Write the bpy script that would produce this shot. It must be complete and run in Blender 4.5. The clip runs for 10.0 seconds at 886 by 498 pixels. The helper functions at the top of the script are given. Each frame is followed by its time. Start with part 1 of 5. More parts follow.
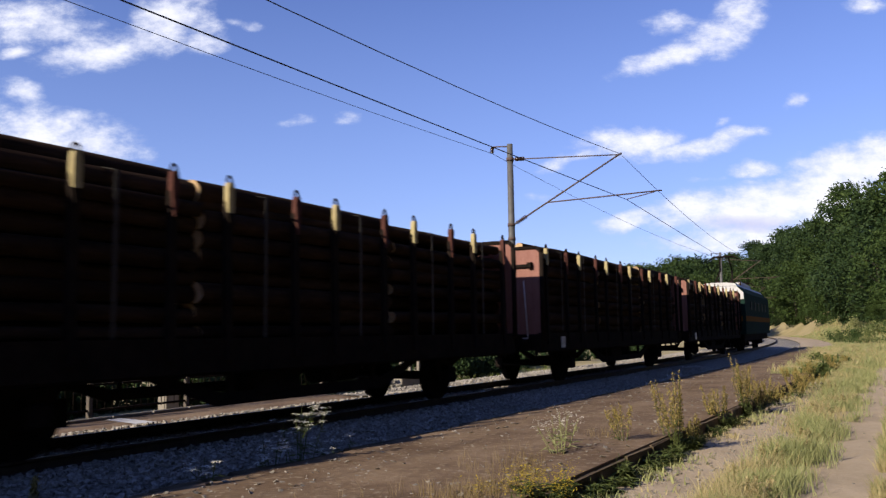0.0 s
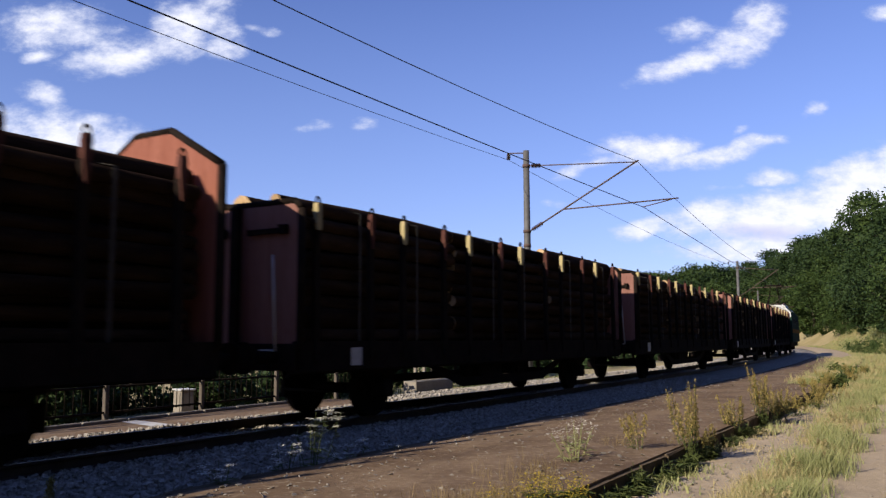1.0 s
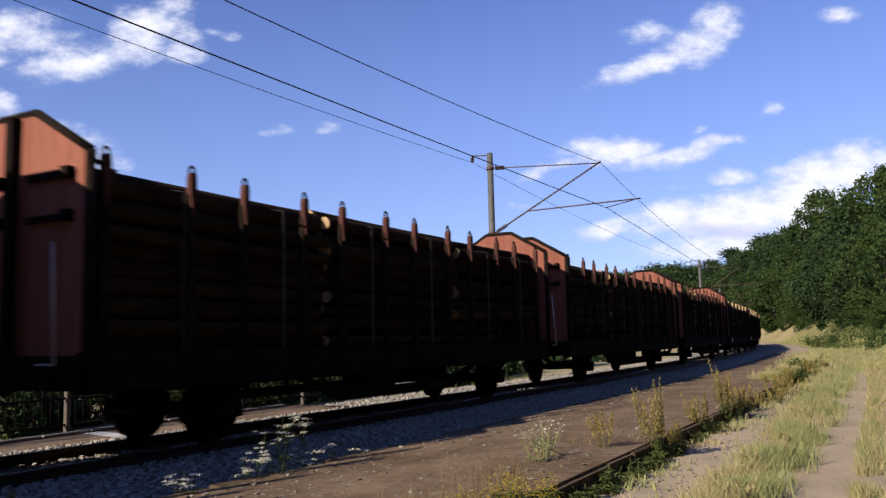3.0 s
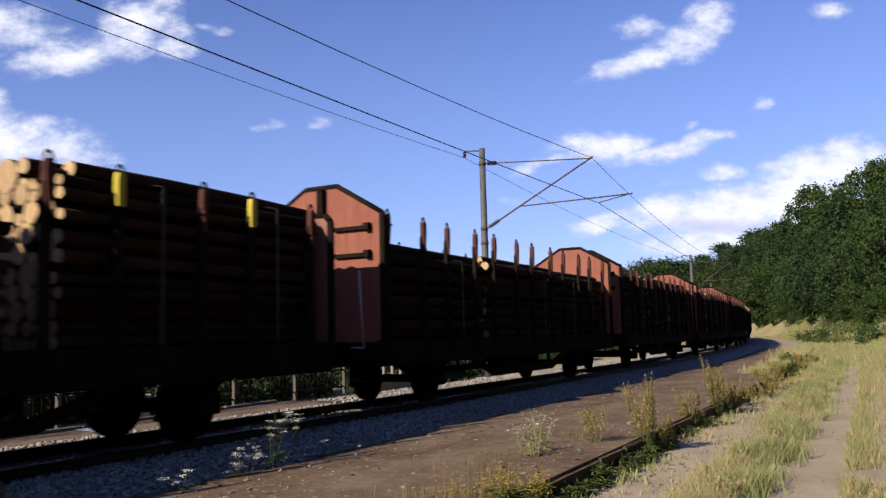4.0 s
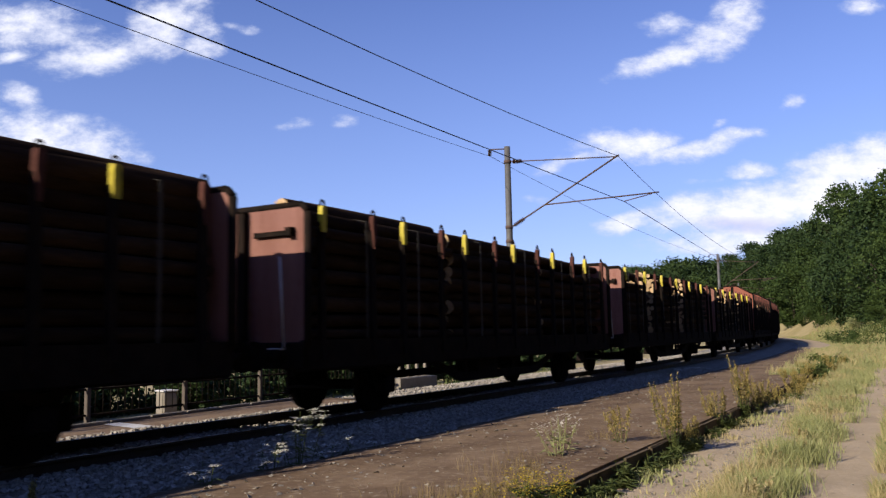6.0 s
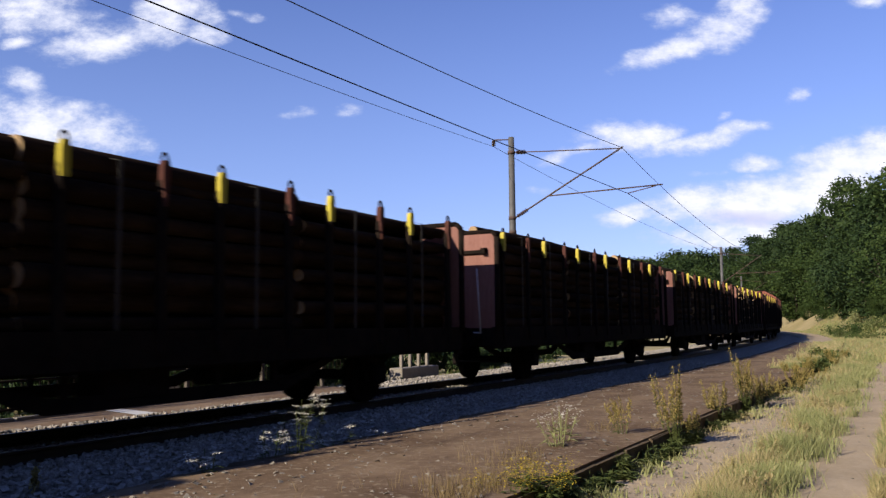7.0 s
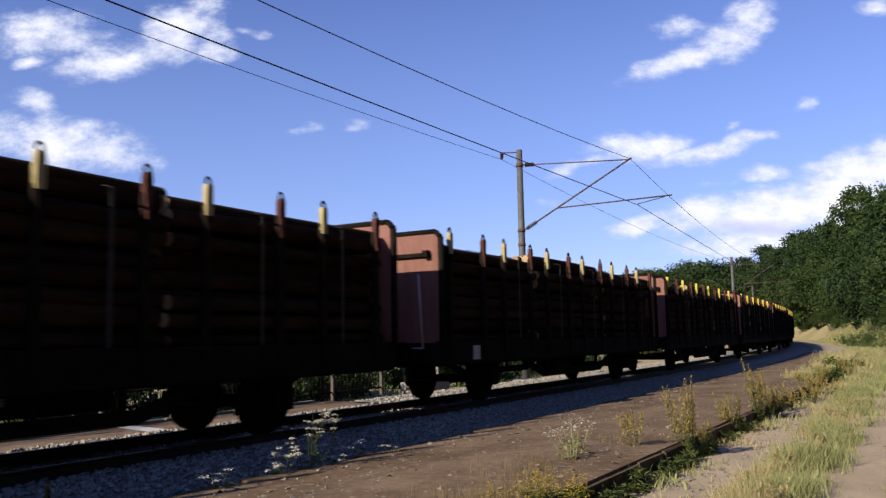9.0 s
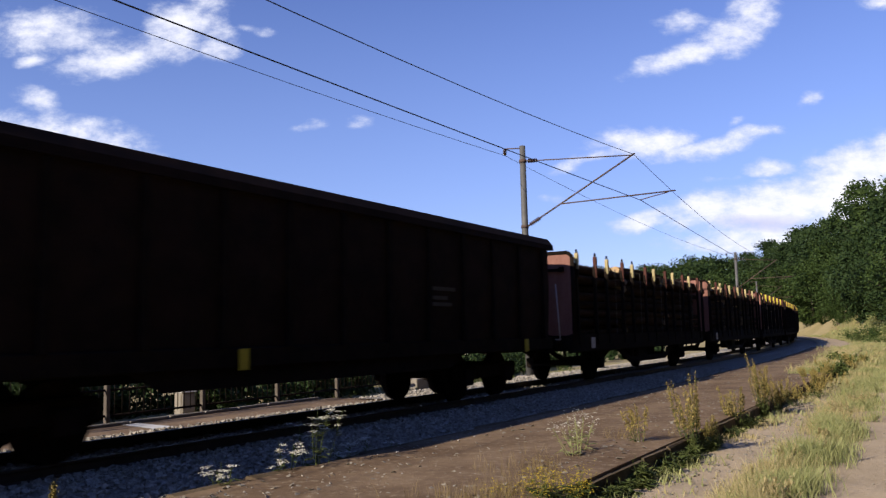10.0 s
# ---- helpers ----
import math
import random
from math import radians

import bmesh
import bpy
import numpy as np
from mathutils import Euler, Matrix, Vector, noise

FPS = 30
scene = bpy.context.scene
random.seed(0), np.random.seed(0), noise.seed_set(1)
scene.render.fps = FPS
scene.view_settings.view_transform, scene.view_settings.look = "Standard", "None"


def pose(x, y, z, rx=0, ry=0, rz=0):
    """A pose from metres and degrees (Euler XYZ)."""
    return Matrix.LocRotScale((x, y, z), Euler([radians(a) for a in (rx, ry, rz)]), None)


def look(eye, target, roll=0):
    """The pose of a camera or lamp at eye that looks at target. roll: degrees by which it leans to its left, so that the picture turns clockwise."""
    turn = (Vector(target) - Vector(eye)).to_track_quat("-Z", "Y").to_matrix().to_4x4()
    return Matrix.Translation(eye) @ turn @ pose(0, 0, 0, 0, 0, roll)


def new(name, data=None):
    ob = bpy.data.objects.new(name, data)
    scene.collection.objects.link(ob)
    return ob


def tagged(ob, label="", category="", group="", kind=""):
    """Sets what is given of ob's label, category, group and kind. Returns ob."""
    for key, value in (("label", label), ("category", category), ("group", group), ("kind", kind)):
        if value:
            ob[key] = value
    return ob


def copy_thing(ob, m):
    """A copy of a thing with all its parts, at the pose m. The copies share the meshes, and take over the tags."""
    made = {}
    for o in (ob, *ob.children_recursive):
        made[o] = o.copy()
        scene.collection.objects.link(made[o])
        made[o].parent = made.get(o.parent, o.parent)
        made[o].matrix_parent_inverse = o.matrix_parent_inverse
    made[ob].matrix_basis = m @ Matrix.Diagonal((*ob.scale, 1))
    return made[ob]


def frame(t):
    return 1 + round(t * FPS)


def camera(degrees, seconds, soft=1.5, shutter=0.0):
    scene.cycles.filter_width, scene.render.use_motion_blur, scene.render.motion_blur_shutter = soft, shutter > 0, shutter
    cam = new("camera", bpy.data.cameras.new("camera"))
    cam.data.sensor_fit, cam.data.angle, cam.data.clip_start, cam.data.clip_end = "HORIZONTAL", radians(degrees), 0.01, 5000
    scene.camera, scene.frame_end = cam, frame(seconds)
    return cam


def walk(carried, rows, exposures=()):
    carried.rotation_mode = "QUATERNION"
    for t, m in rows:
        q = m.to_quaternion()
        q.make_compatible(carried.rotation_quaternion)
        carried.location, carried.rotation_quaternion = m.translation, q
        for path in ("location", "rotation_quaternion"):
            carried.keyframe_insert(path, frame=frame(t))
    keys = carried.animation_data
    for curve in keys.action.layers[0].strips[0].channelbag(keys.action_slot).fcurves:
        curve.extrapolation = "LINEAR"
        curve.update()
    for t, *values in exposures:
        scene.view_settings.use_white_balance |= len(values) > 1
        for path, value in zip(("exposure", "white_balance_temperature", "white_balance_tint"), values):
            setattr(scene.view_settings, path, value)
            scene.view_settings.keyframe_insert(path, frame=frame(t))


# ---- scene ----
# The camera stands beside a railway line and is held by hand: it turns a little.
EYE = (0.0, 0.0, 1.30)
cam = camera(56.2, 10.0, soft=1.35, shutter=0.12)
TURNS = [
    (0.0, -0.702, 5.809, -0.837), (0.5, 0.313, 6.372, -1.015), (1.0, 0.361, 6.229, -0.204), (1.5, -0.194, 6.302, -0.354),
    (2.0, -0.860, 5.970, -0.027), (2.5, -1.403, 6.437, -0.884), (4.0, -2.572, 6.076, -1.492), (4.5, -1.654, 5.716, -1.444),
    (5.0, -0.951, 6.150, -1.197), (5.5, -0.857, 6.205, -1.237), (7.0, -0.643, 5.319, -0.513), (7.5, -0.087, 5.298, -0.678),
    (8.0, -0.134, 5.811, -1.110), (8.5, -0.340, 5.947, -1.405), (9.0, -0.005, 6.253, -1.128), (9.5, 0.000, 6.217, -1.037),
    (10.0, 0.236, 6.010, -1.337)]
walk(cam, [(t, pose(*EYE, 0, 0, yaw) @ pose(0, 0, 0, 90 + pitch) @ pose(0, 0, 0, 0, 0, roll)) for t, yaw, pitch, roll in TURNS])

# ---- light: a low sun behind the train, blue sky with fair-weather clouds ----
SUN_HEADING, SUN_HEIGHT = 47.6, 26.5          # the way the shadows run, degrees from +y towards +x; degrees over the horizon
scene.view_settings.exposure = 0.70
sun = new("sun", bpy.data.lights.new("sun", "SUN"))
sun.data.energy, sun.data.angle, sun.data.color = 5.0, radians(0.5), (1.0, 0.87, 0.68)
SX, SY = -math.sin(radians(SUN_HEADING)), -math.cos(radians(SUN_HEADING))
sun.matrix_world = look((SX * 60, SY * 60, 60 * math.tan(radians(SUN_HEIGHT))), (0, 0, 0))

# east and height of each cloud and its half width and half height, as slopes against the way ahead (+y); its tilt in degrees; its thickness
CLOUDS = [(-0.491, 0.394, 0.05, 0.0251, -0.8, 0.9), (-0.413, 0.349, 0.05, 0.0188, 4.2, 1.1), (-0.323, 0.389, 0.045, 0.0266, 34.2, 1), (-0.278, 0.373, 0.021, 0.0196, -0.8, 0.8),
          (-0.512, 0.356, 0.019, 0.0083, -0.8, 0.7), (-0.231, 0.385, 0.018, 0.007, -10.8, 0.4), (-0.448, 0.369, 0.042, 0.0097, -20.8, 0.5), (-0.501, 0.305, 0.023, 0.0117, -10.8, 0.8),
          (-0.472, 0.253, 0.072, 0.022, -8.8, 1.1), (-0.399, 0.234, 0.043, 0.0165, -15.8, 0.8), (-0.169, 0.265, 0.025, 0.0062, 3.2, 0.42), (-0.101, 0.267, 0.022, 0.0069, -4.8, 0.42)]
CLOUDS += [(0.305, 0.34, 0.055, 0.012, 13.2, 1), (0.353, 0.362, 0.045, 0.0184, 21.2, 1), (0.389, 0.39, 0.026, 0.0192, 19.2, 0.8), (0.3, 0.384, 0.024, 0.012, -0.8, 0.7),
           (0.454, 0.283, 0.015, 0.0092, 41.2, 0.42), (0.545, 0.401, 0.024, 0.0086, 9.2, 0.7), (0.242, 0.232, 0.04, 0.0146, 3.2, 1.1), (0.31, 0.223, 0.061, 0.0098, 6.2, 1),
           (0.374, 0.236, 0.036, 0.0077, 5.2, 0.8), (0.366, 0.253, 0.013, 0.0056, 9.2, 0.6), (0.174, 0.212, 0.033, 0.0069, 11.2, 0.7), (0.14, 0.166, 0.03, 0.0055, -0.8, 0.28)]
CLOUDS += [(0.401, 0.195, 0.024, 0.0084, -0.8, 0.9), (0.504, 0.185, 0.054, 0.0251, 17.2, 1.4), (0.543, 0.199, 0.035, 0.021, 9.2, 1.4), (0.474, 0.157, 0.061, 0.0237, 5.2, 1.4),
           (0.4, 0.144, 0.09, 0.0208, 3.2, 1.3), (0.328, 0.141, 0.048, 0.0152, 3.2, 1.2), (0.25, 0.137, 0.035, 0.0097, 7.2, 1), (0.402, 0.108, 0.083, 0.0138, 1.2, 1.2),
           (0.326, 0.101, 0.041, 0.0097, -0.8, 0.9), (0.336, 0.183, 0.028, 0.0049, 3.2, 0.25)]


def sky_world():
    world = bpy.data.worlds.new("sky")
    world.use_nodes = True
    scene.world = world
    nt = world.node_tree
    nt.nodes.clear()
    N, L = nt.nodes.new, nt.links.new

    def m(op, a, b=None, c=None):
        n = N("ShaderNodeMath")
        n.operation = op
        for i, v in enumerate((a, b, c)):
            if v is None:
                continue
            if isinstance(v, (int, float)):
                n.inputs[i].default_value = v
            else:
                L(v, n.inputs[i])
        return n.outputs[0]

    sky = N("ShaderNodeTexSky")
    sky.sky_type, sky.sun_disc = "NISHITA", False
    sky.sun_elevation, sky.sun_rotation = radians(SUN_HEIGHT), radians(SUN_HEADING + 180)
    sky.air_density, sky.dust_density, sky.ozone_density = 1.0, 0.0, 4.0
    co = N("ShaderNodeTexCoord").outputs["Generated"]
    sep = N("ShaderNodeSeparateXYZ")
    L(co, sep.inputs[0])
    y = m("MAXIMUM", sep.outputs[1], 0.05)
    u, v = m("DIVIDE", sep.outputs[0], y), m("DIVIDE", sep.outputs[2], y)
    uv = N("ShaderNodeCombineXYZ")
    L(u, uv.inputs[0]), L(m("MULTIPLY", v, 1.7), uv.inputs[1])
    wob = N("ShaderNodeTexNoise")
    wob.inputs["Scale"].default_value, wob.inputs["Detail"].default_value = 9.0, 3.0
    L(uv.outputs[0], wob.inputs["Vector"])
    ws = N("ShaderNodeSeparateColor")
    L(wob.outputs["Color"], ws.inputs[0])
    u2 = m("ADD", u, m("MULTIPLY", m("SUBTRACT", ws.outputs[0], 0.5), 0.07))
    v2 = m("ADD", v, m("MULTIPLY", m("SUBTRACT", ws.outputs[1], 0.5), 0.035))
    field = None
    for cu, cv, a, b, tilt, full in CLOUDS:
        ex, ey = m("SUBTRACT", u2, cu), m("SUBTRACT", v2, cv)
        c, k = math.cos(radians(tilt)), math.sin(radians(tilt))
        du = m("MULTIPLY", m("ADD", m("MULTIPLY", ex, c), m("MULTIPLY", ey, k)), 0.72 / a)
        dv = m("MULTIPLY", m("SUBTRACT", m("MULTIPLY", ey, c), m("MULTIPLY", ex, k)), 0.72 / b)
        one = m("SUBTRACT", full + (0.15 if full > 0.5 else 0.05), m("ADD", m("MULTIPLY", du, du), m("MULTIPLY", dv, dv)))
        field = one if field is None else m("SMOOTH_MAX", field, one, 0.25)
    puff = N("ShaderNodeTexNoise")
    puff.inputs["Scale"].default_value, puff.inputs["Detail"].default_value, puff.inputs["Roughness"].default_value = 24.0, 8.0, 0.66
    L(uv.outputs[0], puff.inputs["Vector"])
    field = m("ADD", field, m("MULTIPLY", m("SUBTRACT", puff.outputs["Fac"], 0.53), 3.3))
    ramp = N("ShaderNodeMapRange")
    ramp.interpolation_type = "SMOOTHSTEP"
    ramp.inputs["From Min"].default_value, ramp.inputs["From Max"].default_value = -0.45, 1.35
    L(field, ramp.inputs["Value"])
    ahead = m("MULTIPLY", ramp.outputs[0], m("GREATER_THAN", sep.outputs[1], 0.1))
    veil = N("ShaderNodeMapRange")            # thin bright haze towards the horizon
    veil.inputs["From Min"].default_value, veil.inputs["From Max"].default_value = 0.02, 0.42
    veil.inputs["To Min"].default_value, veil.inputs["To Max"].default_value = 0.40, 0.0
    L(sep.outputs[2], veil.inputs["Value"])
    haze = N("ShaderNodeMix")
    haze.data_type = "RGBA"
    deep = N("ShaderNodeVectorMath")          # the clear, violet-blue air of the day
    deep.operation = "MULTIPLY"
    L(sky.outputs[0], deep.inputs[0])
    deep.inputs[1].default_value = (1.32, 1.22, 1.75)
    L(veil.outputs[0], haze.inputs["Factor"]), L(deep.outputs[0], haze.inputs["A"])
    haze.inputs["B"].default_value = (4.6, 6.2, 10.5, 1)
    mix = N("ShaderNodeMix")
    mix.data_type = "RGBA"
    L(m("MULTIPLY", ahead, 0.95), mix.inputs["Factor"]), L(haze.outputs["Result"], mix.inputs["A"])
    shade = N("ShaderNodeMapRange")           # thin parts of a cloud are bluer than its thick ones
    shade.inputs["From Max"].default_value = 1.7
    L(field, shade.inputs["Value"])
    tint = N("ShaderNodeMix")
    tint.data_type = "RGBA"
    L(shade.outputs[0], tint.inputs["Factor"])
    tint.inputs["A"].default_value, tint.inputs["B"].default_value = (7.2, 8.0, 10.8, 1), (12.4, 12.3, 13.2, 1)
    belly = m("ADD", m("POWER", m("MULTIPLY", m("SUBTRACT", u2, 0.386), 13.0), 2.0), m("POWER", m("MULTIPLY", m("SUBTRACT", v2, 0.125), 80.0), 2.0))
    grey = N("ShaderNodeMix")                 # the lavender underside of the great cloud
    grey.data_type = "RGBA"
    L(m("MULTIPLY", m("MAXIMUM", m("SUBTRACT", 1.0, belly), 0.0), 0.8), grey.inputs["Factor"]), L(tint.outputs["Result"], grey.inputs["A"])
    grey.inputs["B"].default_value = (7.2, 7.3, 10.2, 1)
    L(grey.outputs["Result"], mix.inputs["B"])
    bg = N("ShaderNodeBackground")
    bg.inputs["Strength"].default_value = 0.0555
    L(mix.outputs["Result"], bg.inputs["Color"])
    out = N("ShaderNodeOutputWorld")
    L(bg.outputs[0], out.inputs["Surface"])


sky_world()

# ---- the line of the track: straight, then a wide bend to the left ----
HEAD, BEND, RADIUS, MID = 0.5310, 19.4, 595.0, 9.306
GAUGE = 0.7525                                # track centre to rail centre


def track(s, d):
    """Place and heading of the point s metres along the line and d metres to its left."""
    a = max(0.0, (s - BEND) / RADIUS)
    px, py = -d * math.cos(a), min(s, BEND) - d * math.sin(a)
    if a > 0:
        py += RADIUS * math.sin(a)
        px -= RADIUS * (1 - math.cos(a))
    c, k = math.cos(HEAD), math.sin(HEAD)
    return px * c + py * k, -px * k + py * c, a - HEAD


def along(x, y):
    """The s and d of a place: track() the other way round."""
    c, k = math.cos(HEAD), math.sin(HEAD)
    px, py = x * c - y * k, x * k + y * c
    if py <= BEND:
        return py, -px
    return BEND + math.atan2(py - BEND, px + RADIUS) * RADIUS, RADIUS - math.hypot(py - BEND, px + RADIUS)


def on_track(s, d=MID, z=0.0):
    x, y, h = track(s, d)
    return pose(x, y, z, 0, 0, math.degrees(h))


# ---- materials ----
def material(name, a, b, scale=6.0, rough=0.8, bump=0.3, metal=0.0, fine=60.0, third=None, vary=0.0, depth=0.02, stretch=None, spec=0.4):
    mt = bpy.data.materials.new(name)
    mt.use_nodes = True
    nt = mt.node_tree
    N, L = nt.nodes.new, nt.links.new
    bs = nt.nodes["Principled BSDF"]
    co = N("ShaderNodeTexCoord").outputs["Object"]
    if stretch:
        mp = N("ShaderNodeMapping")
        mp.inputs["Scale"].default_value = stretch
        L(co, mp.inputs["Vector"])
        co = mp.outputs[0]
    if vary:
        oi = N("ShaderNodeObjectInfo")
        sh = N("ShaderNodeVectorMath")
        sh.operation = "MULTIPLY_ADD"
        L(oi.outputs["Random"], sh.inputs[0])
        sh.inputs[1].default_value = (37, 53, 71)
        L(co, sh.inputs[2])
        co = sh.outputs[0]
    n1, n2 = N("ShaderNodeTexNoise"), N("ShaderNodeTexNoise")
    for n, sc in ((n1, scale), (n2, fine)):
        n.inputs["Scale"].default_value, n.inputs["Detail"].default_value, n.inputs["Roughness"].default_value = sc, 6.0, 0.65
        L(co, n.inputs["Vector"])
    ramp = N("ShaderNodeMapRange")
    ramp.inputs["From Min"].default_value, ramp.inputs["From Max"].default_value = 0.35, 0.65
    L(n1.outputs["Fac"], ramp.inputs["Value"])
    mx = N("ShaderNodeMix")
    mx.data_type = "RGBA"
    mx.inputs["A"].default_value, mx.inputs["B"].default_value = (*a, 1), (*b, 1)
    L(ramp.outputs[0], mx.inputs["Factor"])
    col = mx.outputs["Result"]
    if third:
        r2 = N("ShaderNodeMapRange")
        r2.inputs["From Min"].default_value, r2.inputs["From Max"].default_value = 0.55, 0.68
        L(n2.outputs["Fac"], r2.inputs["Value"])
        m2 = N("ShaderNodeMix")
        m2.data_type = "RGBA"
        L(r2.outputs[0], m2.inputs["Factor"]), L(col, m2.inputs["A"])
        m2.inputs["B"].default_value = (*third, 1)
        col = m2.outputs["Result"]
    hs = N("ShaderNodeHueSaturation")
    v = N("ShaderNodeMapRange")
    v.inputs["To Min"].default_value, v.inputs["To Max"].default_value = 0.72, 1.28
    L(n2.outputs["Fac"], v.inputs["Value"])
    val = v.outputs[0]
    if vary:
        v2 = N("ShaderNodeMapRange")
        v2.inputs["To Min"].default_value, v2.inputs["To Max"].default_value = 1 - vary, 1 + vary
        L(oi.outputs["Random"], v2.inputs["Value"])
        mm = N("ShaderNodeMath")
        mm.operation = "MULTIPLY"
        L(val, mm.inputs[0]), L(v2.outputs[0], mm.inputs[1])
        val = mm.outputs[0]
    L(val, hs.inputs["Value"]), L(col, hs.inputs["Color"])
    L(hs.outputs[0], bs.inputs["Base Color"])
    bs.inputs["Roughness"].default_value, bs.inputs["Metallic"].default_value = rough, metal
    bs.inputs["Specular IOR Level"].default_value = spec
    if bump:
        bp = N("ShaderNodeBump")
        bp.inputs["Strength"].default_value, bp.inputs["Distance"].default_value = bump, depth
        L(n2.outputs["Fac"], bp.inputs["Height"]), L(bp.outputs[0], bs.inputs["Normal"])
    return mt


def foliage(name, a, b, through_light=0.25):
    """Leaves: colour varies from leaf to leaf and plant to plant."""
    mt = bpy.data.materials.new(name)
    mt.use_nodes = True
    nt = mt.node_tree
    N, L = nt.nodes.new, nt.links.new
    bs = nt.nodes["Principled BSDF"]
    geo, oi = N("ShaderNodeNewGeometry"), N("ShaderNodeObjectInfo")
    ad = N("ShaderNodeMath")
    ad.operation = "MULTIPLY_ADD"
    L(geo.outputs["Random Per Island"], ad.inputs[0])
    ad.inputs[1].default_value = 0.65
    sc = N("ShaderNodeMath")
    sc.operation = "MULTIPLY"
    L(oi.outputs["Random"], sc.inputs[0])
    sc.inputs[1].default_value = 0.35
    L(sc.outputs[0], ad.inputs[2])
    mx = N("ShaderNodeMix")
    mx.data_type = "RGBA"
    mx.inputs["A"].default_value, mx.inputs["B"].default_value = (*a, 1), (*b, 1)
    L(ad.outputs[0], mx.inputs["Factor"]), L(mx.outputs["Result"], bs.inputs["Base Color"])
    bs.inputs["Roughness"].default_value = 0.7
    bs.inputs["Specular IOR Level"].default_value = 0.2
    tr = N("ShaderNodeBsdfTranslucent")
    L(mx.outputs["Result"], tr.inputs["Color"])
    ms = N("ShaderNodeMixShader")
    ms.inputs[0].default_value = through_light
    L(bs.outputs[0], ms.inputs[1]), L(tr.outputs[0], ms.inputs[2])
    L(ms.outputs[0], nt.nodes["Material Output"].inputs["Surface"])
    return mt


RUST = material("pinkish_rust_paint", (0.180, 0.089, 0.074), (0.229, 0.120, 0.102), 3.0, 0.75, 0.25, fine=22, third=(0.124, 0.056, 0.043), stretch=(2.2, 1, 0.22), vary=0.1, spec=0.04)
RUST_RED = material("red_rust_paint", (0.186, 0.068, 0.048), (0.236, 0.096, 0.070), 3.0, 0.75, 0.25, fine=22, third=(0.130, 0.050, 0.036), stretch=(2.2, 1, 0.22), vary=0.1, spec=0.04)
# Dirty steel, darkened further in colour to stand for the train's shaded side.
DARK_STEEL = material("dirty_shade_dark_steel", (0.0086, 0.0072, 0.0065), (0.0173, 0.0122, 0.0101), 4.0, 0.9, 0.3, fine=40, spec=0.03)
BROWN_STEEL = material("brown_painted_steel", (0.052, 0.021, 0.0172), (0.081, 0.034, 0.028), 5.0, 0.8, 0.25, fine=50, spec=0.08)
YELLOW = material("yellow_paint", (0.408, 0.341, 0.0124), (0.341, 0.279, 0.0189), 6.0, 0.6, 0.15, fine=40, third=(0.198, 0.149, 0.043))
CREAM = material("faded_yellow_paint", (0.341, 0.285, 0.136), (0.260, 0.211, 0.105), 6.0, 0.7, 0.15, fine=40, third=(0.155, 0.112, 0.056))
# Bark toned below its own brown, putting the shaded train side into the colour.
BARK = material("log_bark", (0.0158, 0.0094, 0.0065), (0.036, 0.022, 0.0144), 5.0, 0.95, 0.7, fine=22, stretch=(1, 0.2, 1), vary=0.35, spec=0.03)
LOG_END = material("sawn_log_end", (0.300, 0.205, 0.115), (0.385, 0.280, 0.170), 9.0, 0.85, 0.2, fine=40, vary=0.25, third=(0.223, 0.130, 0.056), spec=0.1)
STRAP = material("grey_webbing", (0.028, 0.025, 0.022), (0.043, 0.039, 0.034), 9.0, 0.9, 0.1)
WHITE_PAINT = material("white_enamel", (0.497, 0.497, 0.497), (0.373, 0.373, 0.381), 9.0, 0.6, 0.1)
RAIL_STEEL = material("rusty_rail", (0.043, 0.026, 0.0189), (0.068, 0.043, 0.031), 5.0, 0.7, 0.3, metal=0.3)
RAIL_TOP = material("worn_rail_head", (0.085, 0.078, 0.070), (0.045, 0.040, 0.036), 5.0, 0.55, 0.05, metal=1.0)
CONCRETE = material("weathered_concrete", (0.211, 0.192, 0.167), (0.161, 0.143, 0.118), 2.5, 0.9, 0.4, fine=45, third=(0.112, 0.096, 0.081))
POLE_GREY = material("galvanised_mast", (0.105, 0.105, 0.108), (0.068, 0.068, 0.068), 3.0, 0.7, 0.2, metal=0.3)
WIRE = material("oxidised_copper_wire", (0.031, 0.031, 0.034), (0.050, 0.046, 0.043), 5.0, 0.6, 0.0, metal=0.6)
RUST_TUBE = material("rusty_tube", (0.046, 0.028, 0.023), (0.081, 0.052, 0.043), 5.0, 0.8, 0.2)
CERAMIC = material("brown_insulator", (0.031, 0.0155, 0.0112), (0.043, 0.022, 0.0155), 5.0, 0.25, 0.0)
STONE = material("ballast_stone", (0.150, 0.138, 0.126), (0.370, 0.342, 0.310), 14.0, 0.95, 0.4, fine=60, vary=0.2, spec=0.2)
BALLAST = material("ballast_bed", (0.095, 0.088, 0.080), (0.330, 0.305, 0.276), 16.0, 0.95, 1.0, fine=24, depth=0.05, spec=0.2)
PLATFORM = material("worn_brown_platform", (0.096, 0.062, 0.040), (0.186, 0.132, 0.089), 0.8, 0.95, 0.8, fine=9, third=(0.223, 0.180, 0.133), spec=0.15)
# Kerb brown deepened, with greenish dark blotches, in place of shade on its face.
KERB = material("shade_toned_brown_kerb", (0.081, 0.059, 0.039), (0.124, 0.093, 0.065), 3.0, 0.95, 0.6, fine=30, third=(0.046, 0.042, 0.025), vary=0.2, spec=0.1)
PATH = material("dry_trodden_earth", (0.372, 0.302, 0.224), (0.292, 0.236, 0.170), 0.8, 0.95, 0.6, fine=18, third=(0.310, 0.260, 0.205), spec=0.1)
